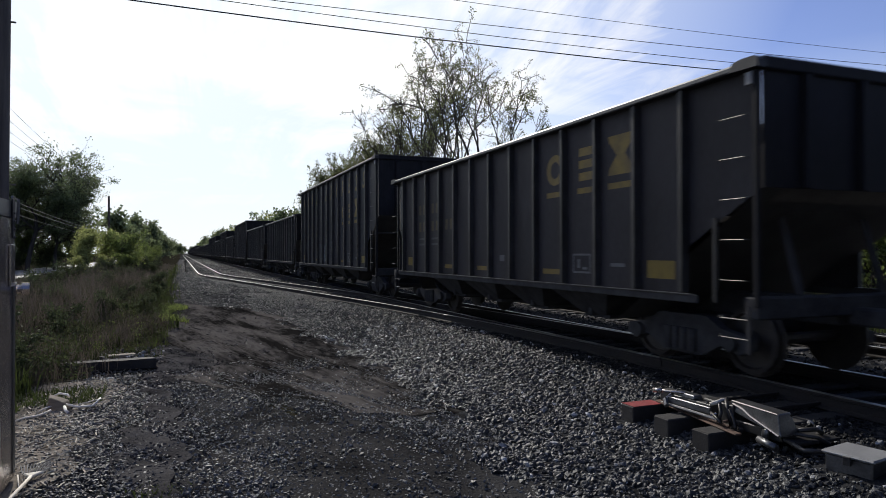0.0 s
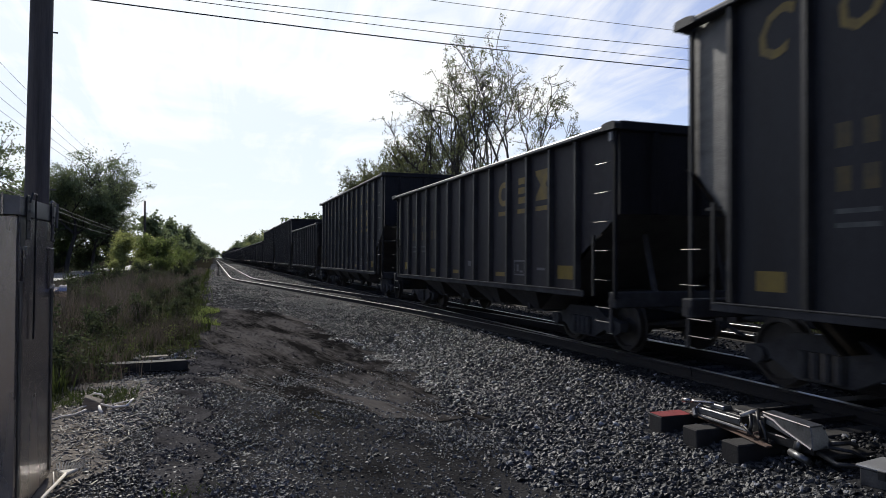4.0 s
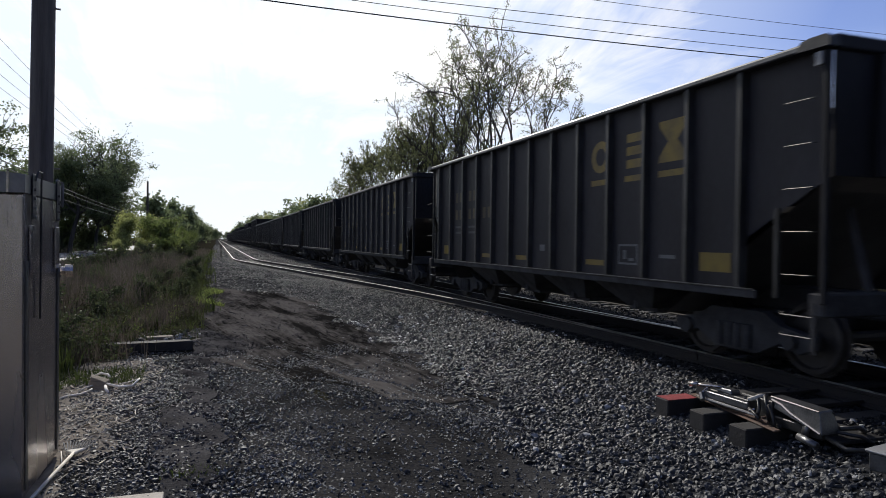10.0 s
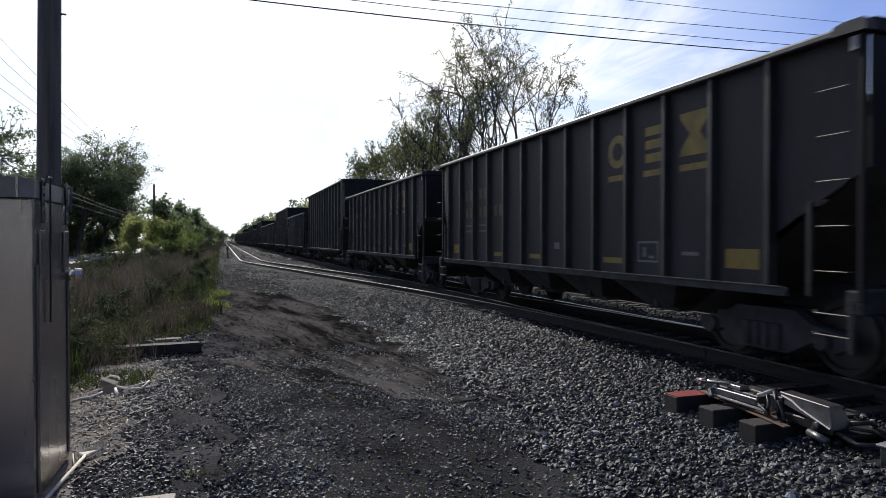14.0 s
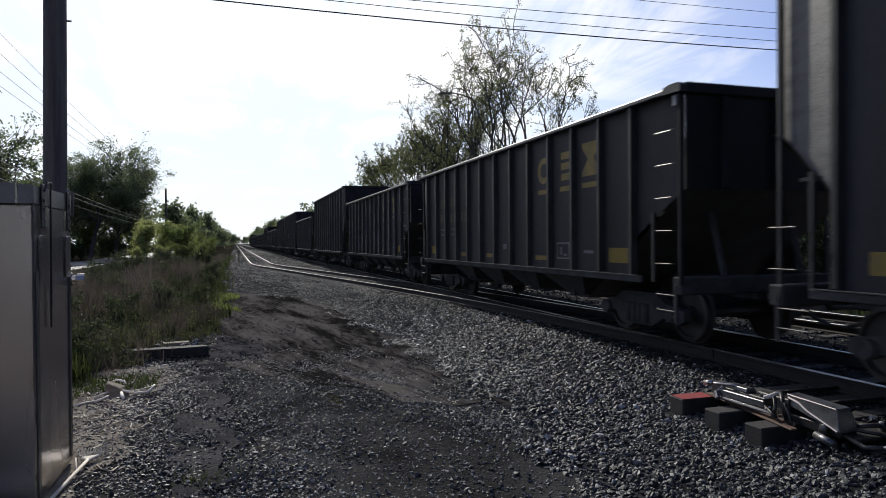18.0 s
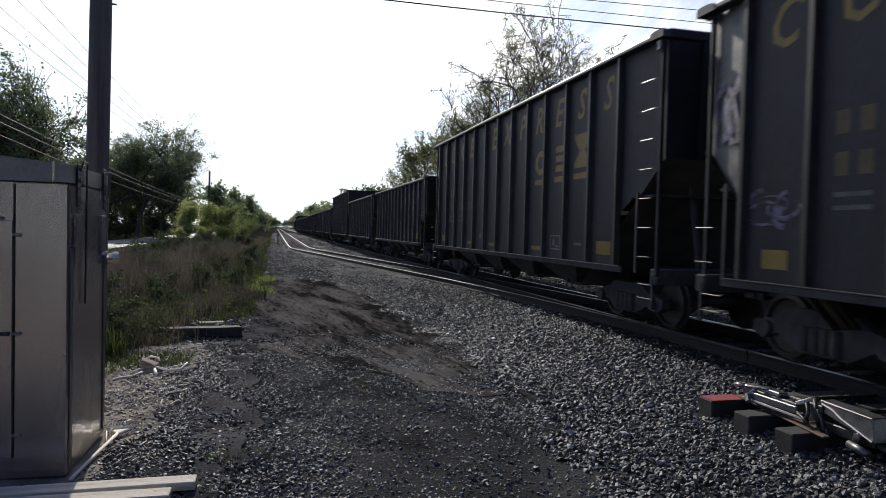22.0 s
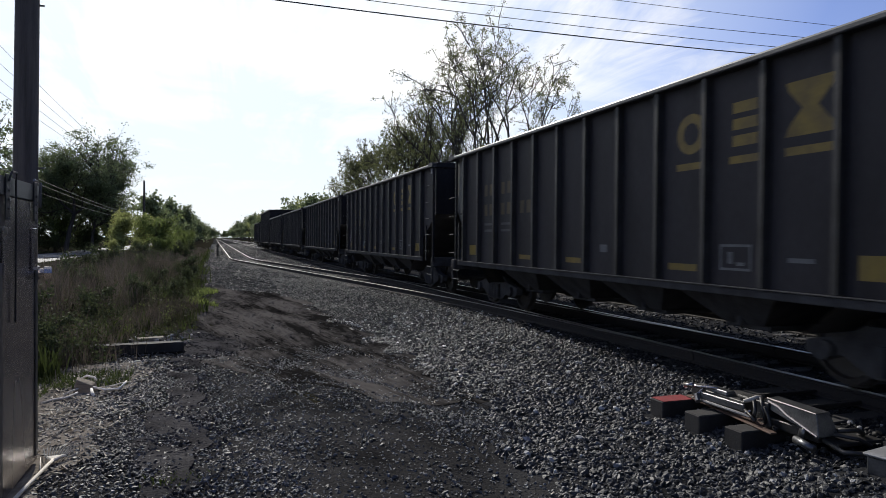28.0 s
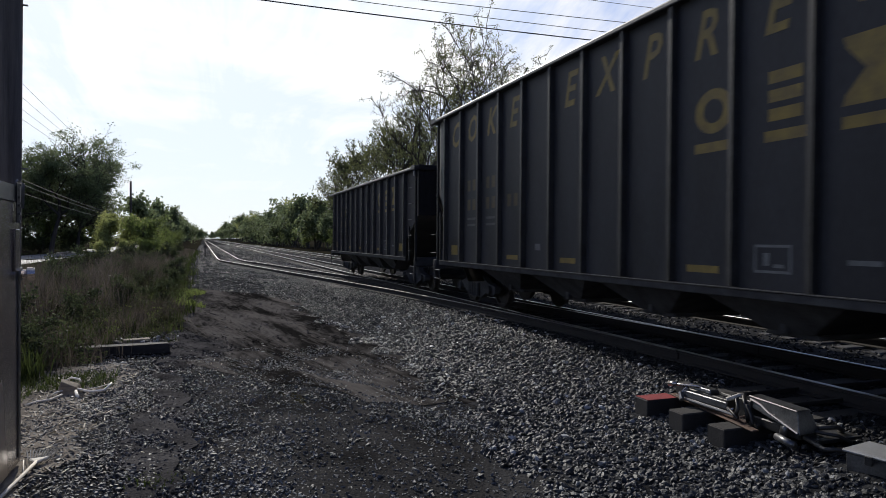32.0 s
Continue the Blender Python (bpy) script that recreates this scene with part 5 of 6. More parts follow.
# ---------------------------------------------------------------- stones
ICO_V = nrm(np.array([(-1, 1.618, 0), (1, 1.618, 0), (-1, -1.618, 0), (1, -1.618, 0), (0, -1, 1.618), (0, 1, 1.618), (0, -1, -1.618), (0, 1, -1.618), (1.618, 0, -1), (1.618, 0, 1), (-1.618, 0, -1), (-1.618, 0, 1)], float))
ICO_F = np.array([(0, 11, 5), (0, 5, 1), (0, 1, 7), (0, 7, 10), (0, 10, 11), (1, 5, 9), (5, 11, 4), (11, 10, 2), (10, 7, 6), (7, 1, 8), (3, 9, 4), (3, 4, 2), (3, 2, 6), (3, 6, 8), (3, 8, 9), (4, 9, 5), (2, 4, 11), (6, 2, 10), (8, 6, 7), (9, 8, 1)])
OCT_V = np.array([(1, 0, 0), (-1, 0, 0), (0, 1, 0), (0, -1, 0), (0, 0, 1), (0, 0, -1)], float)
OCT_F = np.array([(0, 2, 4), (2, 1, 4), (1, 3, 4), (3, 0, 4), (2, 0, 5), (1, 2, 5), (3, 1, 5), (0, 3, 5)])


def rand_turns(rng, n):
    q = nrm(rng.normal(size=(n, 4)))
    w, x, y, z = q.T
    return np.stack([np.stack([1 - 2 * (y * y + z * z), 2 * (x * y - z * w), 2 * (x * z + y * w)], -1), np.stack([2 * (x * y + z * w), 1 - 2 * (x * x + z * z), 2 * (y * z - x * w)], -1), np.stack([2 * (x * z - y * w), 2 * (y * z + x * w), 1 - 2 * (x * x + y * y)], -1)], -2)


def stones(name, rng, x, y, lo, hi, sink, material, label, tri=ICO_V, faces=ICO_F):
    """Crushed stones of sizes lo to hi lying at the places x, y."""
    n = len(x)
    r = lo + (hi - lo) * rng.random(n) ** 1.8
    base = tri[None] * (1 + rng.uniform(-0.4, 0.35, (n, len(tri), 1))) * (r[:, None] * rng.uniform(0.45, 1.35, (n, 3)))[:, None, :]
    V = np.einsum("nij,nkj->nki", rand_turns(rng, n), base)
    V[:, :, 2] *= 0.85
    V[:, :, 0] += x[:, None]; V[:, :, 1] += y[:, None]
    V[:, :, 2] += (ground_z(x, y) + r * sink)[:, None]
    F = faces[None] + (np.arange(n) * len(tri))[:, None, None]
    return tagged(new(name, np_mesh(name, V.reshape(-1, 3), F.reshape(-1, 3), material)), label, "stones", "", "stuff")


def spread(rng, n, x0, x1, y0, y1, keep=None):
    x, y = rng.uniform(x0, x1, n), rng.uniform(y0, y1, n)
    if keep is not None:
        k = keep(x, y)
        x, y = x[k], y[k]
    return x, y


rg1 = np.random.default_rng(11)


def on_bed(x, y):
    return (x > bed_edge(y) + 0.15 * np.sin(y * 4.3) - 0.12) & (np.abs(np.abs(x - TRACK_X) - HEAD) > 0.14) & (np.abs(np.abs(x - TRACK2_X) - HEAD) > 0.14) & ~((x > 4.55) & (np.abs(np.mod(y - 4.80, 0.59) - 0.295) < 0.12) & (y > 4.9) & (y < 6.5)) & ~((np.abs(x - 5.06) < 0.24) & (np.abs(y - 3.8) < 0.3))


near_x, near_y = spread(rg1, 38000, 2.4, 6.75, 3.0, 13.0, on_bed)
# stones past this line take the darker material
near_rail = near_x + 0.12 * rg1.normal(size=len(near_x)) > 5.8 - 0.85 * smooth01(7.0, 4.0, near_y)
stones("ballast_stones", rg1, near_x[~near_rail], near_y[~near_rail], 0.013, 0.036, 0.35, M_STONE, "grey crushed ballast stones on the shoulder")
stones("ballast_stones", rg1, near_x[near_rail], near_y[near_rail], 0.013, 0.036, 0.35, M_STONE3, "dark ballast stones beside the rail")
px_, py_ = spread(rg1, 1100, 2.5, 6.2, 3.0, 16.0, on_bed)
stones("ballast_stones", rg1, px_, py_, 0.014, 0.038, 0.6, M_PALESTONE, "pale limestone pieces scattered among the ballast")
mid_x, mid_y = spread(rg1, 24000, 2.2, 6.9, 13.0, 30.0, on_bed)
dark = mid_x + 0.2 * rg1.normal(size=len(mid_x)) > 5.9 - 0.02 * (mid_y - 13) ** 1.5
stones("ballast_stones", rg1, mid_x[~dark], mid_y[~dark], 0.016, 0.036, 0.25, M_STONE, "grey crushed ballast stones along the turnout", OCT_V, OCT_F)
stones("ballast_stones", rg1, mid_x[dark], mid_y[dark], 0.016, 0.036, 0.25, M_STONE3, "dark ballast stones along the turnout", OCT_V, OCT_F)
far_x, far_y = spread(rg1, 21000, -1.2, 9.0, 23.0, 64.0, lambda x, y: on_bed(x, y) & ((y > 30) | (x < 2.3)))
stones("ballast_stones", rg1, far_x, far_y, 0.024, 0.05, 0.25, M_STONE, "grey crushed ballast stones round the branch track", OCT_V, OCT_F)
far_x, far_y = spread(rg1, 26000, -1.2, 13.5, 62.0, 190.0, on_bed)
stones("ballast_stones", rg1, far_x, far_y, 0.04, 0.075, 0.25, M_STONE, "grey crushed ballast stones along the straight", OCT_V, OCT_F)
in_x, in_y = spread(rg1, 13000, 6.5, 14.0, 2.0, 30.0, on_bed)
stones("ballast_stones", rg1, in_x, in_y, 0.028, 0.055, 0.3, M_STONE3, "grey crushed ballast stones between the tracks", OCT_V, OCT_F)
# the yard's small stones lie thick in drifts, thin on the mud
def in_yard(x, y):
    drift = np.clip(0.5 + 0.33 * np.sin(2.1 * x + 0.35 * y + 0.9 * np.sin(y * 0.7)) + 0.25 * np.sin(1.1 * y + 1.7 * x + 2.0) + 0.2 * np.sin(4.3 * x - 2.2 * y), 0, 1)
    return (x < bed_edge(y) + 0.2) & (rg1.random(len(x)) < 0.28 + 0.72 * drift ** 1.5 * smooth01(17, 8, y)) & ~((x < -1.35) & (y > 5.2) & (y < 6.5))


yx, yy = spread(rg1, 74000, -1.7, 3.0, 3.6, 12.5, in_yard)
stones("yard_stones", rg1, yx, yy, 0.006, 0.022, 0.2, M_STONE2, "small dark cinder stones scattered over the yard", OCT_V, OCT_F)
yx, yy = spread(rg1, 20000, -1.9, -0.3, 4.0, 11.0, in_yard)
stones("yard_stones", rg1, yx, yy, 0.008, 0.024, 0.2, M_STONE, "pale gravel along the yard's edge", OCT_V, OCT_F)
yx, yy = spread(rg1, 1500, -1.5, 3.0, 3.4, 16.0, in_yard)
stones("yard_stones", rg1, yx, yy, 0.012, 0.030, 0.3, M_STONE, "scattered grey stones on the cinder yard")

yx, yy = spread(rg1, 9000, -2.3, -0.6, 5.0, 12.6, lambda x, y: ~((x < -1.35) & (y > 5.2) & (y < 6.5)) & (rg1.random(len(x)) < smooth01(-0.6, -1.3, x) + 0.15))
stones("earth_clods", rg1, yx, yy, 0.004, 0.016, 0.2, M_DIRT, "small dry clods of pale earth", OCT_V, OCT_F)
yx, yy = spread(rg1, 9000, -0.6, 3.0, 7.4, 26.0, lambda x, y: (x < bed_edge(y) + 0.1) & (x > -0.35 + 2.9 * smooth01(14, 7.0, y)) & (rg1.random(len(x)) < 0.35 + 0.65 * np.abs(np.sin(1.9 * x + 0.2 * y))))
stones("mud_clods", rg1, yx, yy, 0.010, 0.034, 0.05, M_MUD, "lumps of dried mud on the track", OCT_V, OCT_F)
yx, yy = spread(rg1, 9000, -0.8, 0.6, 4.4, 14.6, lambda x, y: (x > mud_left(y) - 0.05 * rg1.random(len(x))) & (x < mud_right(y) + 0.22 * rg1.random(len(x))))
stones("mud_clods", rg1, yx, yy, 0.006, 0.024, 0.45, M_WETMUD, "black crumbs and lumps of cinder mud", OCT_V, OCT_F)
yx, yy = spread(rg1, 420, -0.75, 0.3, 4.4, 12.0)
stones("yard_stones", rg1, yx, yy, 0.006, 0.016, 1.2, M_STONE2, "loose stones pressed into the black mud", OCT_V, OCT_F)
yx, yy = spread(rg1, 520, -2.0, -0.45, 12.95, 15.2)
stones("rubble_stones", rg1, yx, yy, 0.012, 0.045, 0.2, M_DIRT, "broken concrete rubble behind the kerb")
yx, yy = spread(rg1, 45, -1.6, -0.45, 12.95, 14.4)
stones("rubble_stones", rg1, yx, yy, 0.015, 0.05, 0.6, M_PALESTONE, "pale broken pieces behind the kerb")
# ---------------------------------------------------------------- grass, weeds and litter
def blades(name, rng, x, y, h, w, lean, material, label, category="weeds"):
    """Thin bent stalks or blades, each a ribbon of two quads."""
    n = len(x)
    z = ground_z(x, y) - 0.02
    a = rng.uniform(0, 2 * np.pi, n)
    d = np.stack([np.cos(a), np.sin(a)], -1)
    b = rng.uniform(0, 2 * np.pi, n)
    e = np.stack([np.cos(b), np.sin(b)], -1) * (lean * h * rng.random(n))[:, None]
    V = np.zeros((n, 6, 3))
    for k, (f, ww) in enumerate(((0, 1.0), (0.55, 0.8), (1.0, 0.15))):
        for j, s in enumerate((-1, 1)):
            V[:, 2 * k + j, 0] = x + e[:, 0] * f ** 2 + s * d[:, 0] * w * ww
            V[:, 2 * k + j, 1] = y + e[:, 1] * f ** 2 + s * d[:, 1] * w * ww
            V[:, 2 * k + j, 2] = z + h * f * (1 - 0.25 * lean * f)
    F = np.array([(0, 1, 3, 2), (2, 3, 5, 4)])[None] + (np.arange(n) * 6)[:, None, None]
    return tagged(new(name, np_mesh(name, V.reshape(-1, 3), F.reshape(-1, 4), material)), label, category, "", "stuff")


def weed_edge(y):
    return -1.75 + 1.25 * smooth01(13.3, 18, y) + 0.22 * np.sin(y * 1.1) + 0.1 * np.sin(y * 3.7)


def in_weeds(x, y):
    return x < weed_edge(y) - 0.25 * rg1.random(len(x))


def clumped(rng, n, each, x0, x1, y0, y1, keep, width):
    """Places gathered in n clumps, and for each place a number that its clump shares."""
    cx, cy = spread(rng, n, x0, x1, y0, y1, keep)
    k = np.repeat(np.arange(len(cx)), each)
    w = width * rng.uniform(0.5, 1.4, len(cx))[k]
    return cx[k] + rng.normal(size=len(k)) * w, cy[k] + rng.normal(size=len(k)) * w, rng.random(len(cx))[k]


def in_brown(x, y):
    return (x < np.minimum(weed_edge(y) - 0.7 - 0.5 * rg1.random(len(x)), -2.1 + 0.03 * (y - 12)))


def leaf_mounds(name, rng, n, each, x0, x1, y0, y1, keep, r, h, leaf_r, material, label):
    """Low leafy plants: each a dome of small leaves on the ground."""
    cx, cy = spread(rng, n, x0, x1, y0, y1, keep)
    k = np.repeat(np.arange(len(cx)), each)
    size = rng.uniform(0.5, 1.3, len(cx))[k]
    v = nrm(rng.normal(size=(len(k), 3))) * (rng.random(len(k)) ** 0.45)[:, None]
    bumpy = 1 + 0.35 * np.sin(5 * v[:, 0] + 9 * cx[k]) * np.cos(4 * v[:, 1] + 7 * cy[k])
    P = np.stack([cx[k] + v[:, 0] * r * size * bumpy, cy[k] + v[:, 1] * r * size * bumpy, ground_z(cx[k], cy[k]) + np.abs(v[:, 2]) * h * size * bumpy], -1)
    quad = np.array([(-1.5, 0, 0), (0, -0.6, 0), (1.5, 0, 0), (0, 0.6, 0)]) * leaf_r
    V = np.einsum("nij,nkj->nki", rand_turns(rng, len(k)), quad[None] * rng.uniform(0.6, 1.4, (len(k), 1, 1))) + P[:, None, :]
    return tagged(new(name, np_mesh(name, V.reshape(-1, 3), np.arange(len(k) * 4).reshape(-1, 4), material)), label, "weeds", "", "stuff")


wx, wy, wk = clumped(rg1, 1900, 40, -9.0, -1.6, 11.0, 38.0, in_brown, 0.16)
hh = (0.75 + 1.0 * wk) * (0.55 + 0.5 * rg1.random(len(wx))) * np.clip(0.72 + 0.42 * np.sin(wx * 1.7 + 0.9 * wy) * np.cos(1.1 * wy - 0.5 * wx) + 0.22 * np.sin(3.1 * wx - 1.3 * wy), 0.3, 1.4) * np.clip(1 + 0.12 * (wx + 4.0), 0.6, 1.0)
dead = (np.sin(wk * 977.0) > -0.55)
blades("tall_weeds", rg1, wx[dead], wy[dead], hh[dead], 0.0055, 0.45, M_WEED, "tall dead brown weed stalks beside the track")
blades("tall_weeds", rg1, wx[~dead], wy[~dead], 0.85 * hh[~dead], 0.0065, 0.5, M_HERB, "tall olive green weed stalks among the dead ones")
wx, wy, wk = clumped(rg1, 620, 34, -9.0, -0.2, 9.2, 40.0, in_weeds, 0.13)
low_x, low_y, low_k = clumped(rg1, 420, 26, -3.4, -0.6, 11.0, 20.0, in_weeds, 0.15)
blades("tall_weeds", rg1, low_x, low_y, (0.2 + 0.45 * low_k) * (0.5 + 0.6 * rg1.random(len(low_x))), 0.005, 0.55, M_WEED, "short dead brown weeds around the broken kerb")
blades("green_weeds", rg1, wx, wy, (0.2 + 0.5 * wk) * (0.5 + 0.7 * rg1.random(len(wx))), 0.009, 0.7, M_BLADE, "green grass growing among the dead weeds")
leaf_mounds("leafy_weeds", rg1, 250, 120, -6.0, -0.3, 10.2, 36.0, in_weeds, 0.32, 0.72, 0.019, M_HERB, "low leafy green weeds under the dead stalks")
leaf_mounds("leafy_weeds", rg1, 26, 150, -3.6, -1.6, 10.6, 15.0, in_weeds, 0.34, 0.75, 0.02, M_LEAFD, "dark green leafy weeds beside the ditch")
leaf_mounds("leafy_weeds", rg1, 42, 80, -2.2, -0.5, 13.4, 24.0, in_weeds, 0.24, 0.34, 0.02, M_LEAFB, "bright low weeds along the yard's edge")
leaf_mounds("leafy_weeds", rg1, 34, 70, -1.9, -0.45, 14.2, 19.0, lambda x, y: x < -0.5 - 0.1 * np.sin(3 * y), 0.2, 0.22, 0.018, M_HERB, "short weeds behind the broken kerb")
gx, gy = spread(rg1, 900, -1.9, -0.4, 13.6, 19.0)
blades("grass_tuft", rg1, gx, gy, 0.06 + 0.2 * rg1.random(len(gx)) ** 2, 0.007, 0.8, M_BLADE, "short grass behind the broken kerb", "grass")
gx, gy = spread(rg1, 3400, -1.9, 0.1, 20.5, 27.0, lambda x, y: (x < -0.2 + 0.3 * np.sin(y * 1.3)) & (x > -1.5 + 0.3 * np.sin(y * 2.3)))
blades("grass_tuft", rg1, gx, gy, 0.08 + 0.16 * rg1.random(len(gx)), 0.012, 0.8, M_LEAFB, "bright green grass at the mud's edge", "grass")
gx, gy = spread(rg1, 1700, -2.4, -1.1, 8.6, 10.6, lambda x, y: ~((x > -1.95) & (y < 9.45)))
blades("grass_tuft", rg1, gx, gy, 0.04 + 0.14 * rg1.random(len(gx)), 0.008, 0.9, M_BLADE, "short grass tufts at the weeds' foot", "grass")
tuft_x, tuft_y = 0.0 + rg1.normal(size=170) * 0.11 - 0.30, 5.55 + rg1.normal(size=170) * 0.10
blades("grass_tuft", rg1, tuft_x, tuft_y, 0.03 + 0.06 * rg1.random(170), 0.006, 0.9, M_BLADE, "small green tuft in the gravel", "grass")
wx, wy = spread(rg1, 16000, -40.0, -5.0, 30.0, 95.0, lambda x, y: (x > -11.5) | (x < -18))
blades("far_grass", rg1, wx, wy, 0.1 + 0.22 * rg1.random(len(wx)), 0.03, 0.5, M_BLADE, "rough grass by the road", "grass")
wx, wy = spread(rg1, 12000, -9.0, -0.9, 36.0, 100.0, lambda x, y: x < -1.15 + 0.25 * np.sin(y * 0.7))
blades("far_grass", rg1, wx, wy, 0.25 + 0.55 * rg1.random(len(wx)), 0.02, 0.5, M_WEED, "dry rough grass along the branch track", "grass")
wx, wy = spread(rg1, 9000, -9.0, -0.1, 27.0, 100.0, lambda x, y: (x < -0.75 + 0.3 * np.sin(y * 0.7) + 0.25 * np.sin(y * 2.3) + 0.5 * (rg1.random(len(x)) - 0.5)) & ((y > 36) | (x > -1.2)))
blades("far_grass", rg1, wx, wy, 0.2 + 0.45 * rg1.random(len(wx)), 0.022, 0.6, M_BLADE, "green rough grass along the branch track", "grass")
wx, wy = spread(rg1, 9000, 14.3, 22.0, 0.0, 70.0)
blades("far_grass", rg1, wx, wy, 0.2 + 0.5 * rg1.random(len(wx)), 0.03, 0.5, M_BLADE, "rough grass beyond the tracks", "grass")


def litter(name, rng, x, y, l, w, material, label):
    n = len(x)
    a = rng.uniform(0, np.pi, n)
    L = (l * (0.4 + rng.random(n)))[:, None]
    d, p = np.stack([np.cos(a), np.sin(a)], -1) * L, np.stack([-np.sin(a), np.cos(a)], -1) * w * (0.5 + rng.random(n))[:, None]
    z = ground_z(x, y) + 0.014
    V = np.zeros((n, 8, 3))
    for k, (u, v) in enumerate(((-1, -1), (1, -1), (1, 1), (-1, 1))):
        for h in (0, 1):
            V[:, k + 4 * h, :2] = np.stack([x, y], -1) + u * d + v * p
            V[:, k + 4 * h, 2] = z + h * 0.006 + (0.02 * rng.random(n) if u > 0 else 0)
    F = np.array([(0, 3, 2, 1), (4, 5, 6, 7), (0, 1, 5, 4), (1, 2, 6, 5), (2, 3, 7, 6), (3, 0, 4, 7)])[None] + (np.arange(n) * 8)[:, None, None]
    return tagged(new(name, np_mesh(name, V.reshape(-1, 3), F.reshape(-1, 4), material)), label, "litter", "", "stuff")


lx, ly = spread(rg1, 280, -2.3, -0.85, 5.6, 10.5, lambda x, y: ~((x < -1.3) & (y < 6.5)))
litter("straw_litter", rg1, lx, ly, 0.045, 0.0045, M_LITTER, "dry straw and twigs littering the earth")
lx, ly = spread(rg1, 160, -1.2, 2.6, 4.2, 12.0)
litter("wood_chips", rg1, lx, ly, 0.014, 0.005, M_LITTER, "pale chips scattered on the yard")

# ---------------------------------------------------------------- trees
def tree_parts(seed, height, spread_, levels, kids, trunk_r, clear, leaf_n, leaf_r, leaf_spread, upright=0.6, thin=0.62, crook=0.18, fat=0.72, clumps=0):
    """Branch tubes and leaf quads of one tree, as arrays; clumps: how many tufts the leaves gather in."""
    rg = np.random.default_rng(seed)
    BV, BF, tips = [], [], []
    count = 0

    def seg(a, b, ra, rb, sides):
        nonlocal count
        d = nrm(b - a)
        u = nrm(np.cross(d, (0.31, 0.9, 0.2)))
        v = np.cross(d, u)
        ang = np.arange(sides) * 2 * np.pi / sides
        c = np.cos(ang)[:, None] * u + np.sin(ang)[:, None] * v
        BV.append(a + ra * c); BV.append(b + rb * c)
        for k in range(sides):
            BF.append((count + k, count + (k + 1) % sides, count + sides + (k + 1) % sides, count + sides + k))
        count += 2 * sides

    def grow(p, d, length, r, level):
        n = 4 if level < 2 else 3
        sides = 7 if level == 0 else 5 if level < 2 else 3
        pts = [p]
        for k in range(n):
            d = nrm(d + rg.normal(size=3) * crook + np.array((0, 0, 0.10 * upright)))
            q = pts[-1] + d * length / n
            r2 = r * (1 - 0.45 * (k + 1) / n)
            seg(pts[-1], q, r * (1 - 0.45 * k / n), r2, sides)
            pts.append(q)
            if level < levels and (level > 0 or (k + 1) / n > clear):
                for _ in range(kids if level else max(2, kids - 1)):
                    if rg.random() < 0.8:
                        a = rg.uniform(0, 2 * np.pi)
                        side = nrm(np.cross(d, (math.cos(a), math.sin(a), 0.3)))
                        e = nrm(d * (0.55 + 0.3 * upright) + side * spread_ + np.array((0, 0, 0.15 * upright)))
                        grow(q, e, length * thin * rg.uniform(0.75, 1.15), r2 * fat, level + 1)
            if level >= levels - 1:
                tips.append(q)
    grow(np.zeros(3), np.array((0, 0, 1.0)), height * 0.55, trunk_r, 0)
    BV = np.concatenate(BV)
    tips = np.array(tips)
    k = height / max(BV[:, 2].max(), 0.1)
    BV, tips = BV * k, tips * k
    heads = tips[rg.integers(0, len(tips), clumps)] if clumps else tips
    size = rg.uniform(0.55, 1.25, len(heads))
    own = rg.integers(0, len(heads), leaf_n)
    if clumps:                                             # a thin cover on every twig besides the tufts
        heads = np.concatenate([heads, tips]); size = np.concatenate([size, np.full(len(tips), 0.6)])
        own = np.where(rg.random(leaf_n) < 0.16, rg.integers(clumps, len(heads), leaf_n), own)
    pick = heads[own] + rg.normal(size=(leaf_n, 3)) * leaf_spread * size[own][:, None] * (1, 1, 0.7)
    quad = np.array([(-1, -0.7, 0), (1, -0.7, 0), (1, 0.7, 0), (-1, 0.7, 0)]) * leaf_r
    LV = np.einsum("nij,nkj->nki", rand_turns(rg, leaf_n), quad[None] * rg.uniform(0.6, 1.3, (leaf_n, 1, 1))) + pick[:, None, :]
    LF = np.arange(leaf_n * 4).reshape(-1, 4)
    return BV, BF, LV.reshape(-1, 3), LF


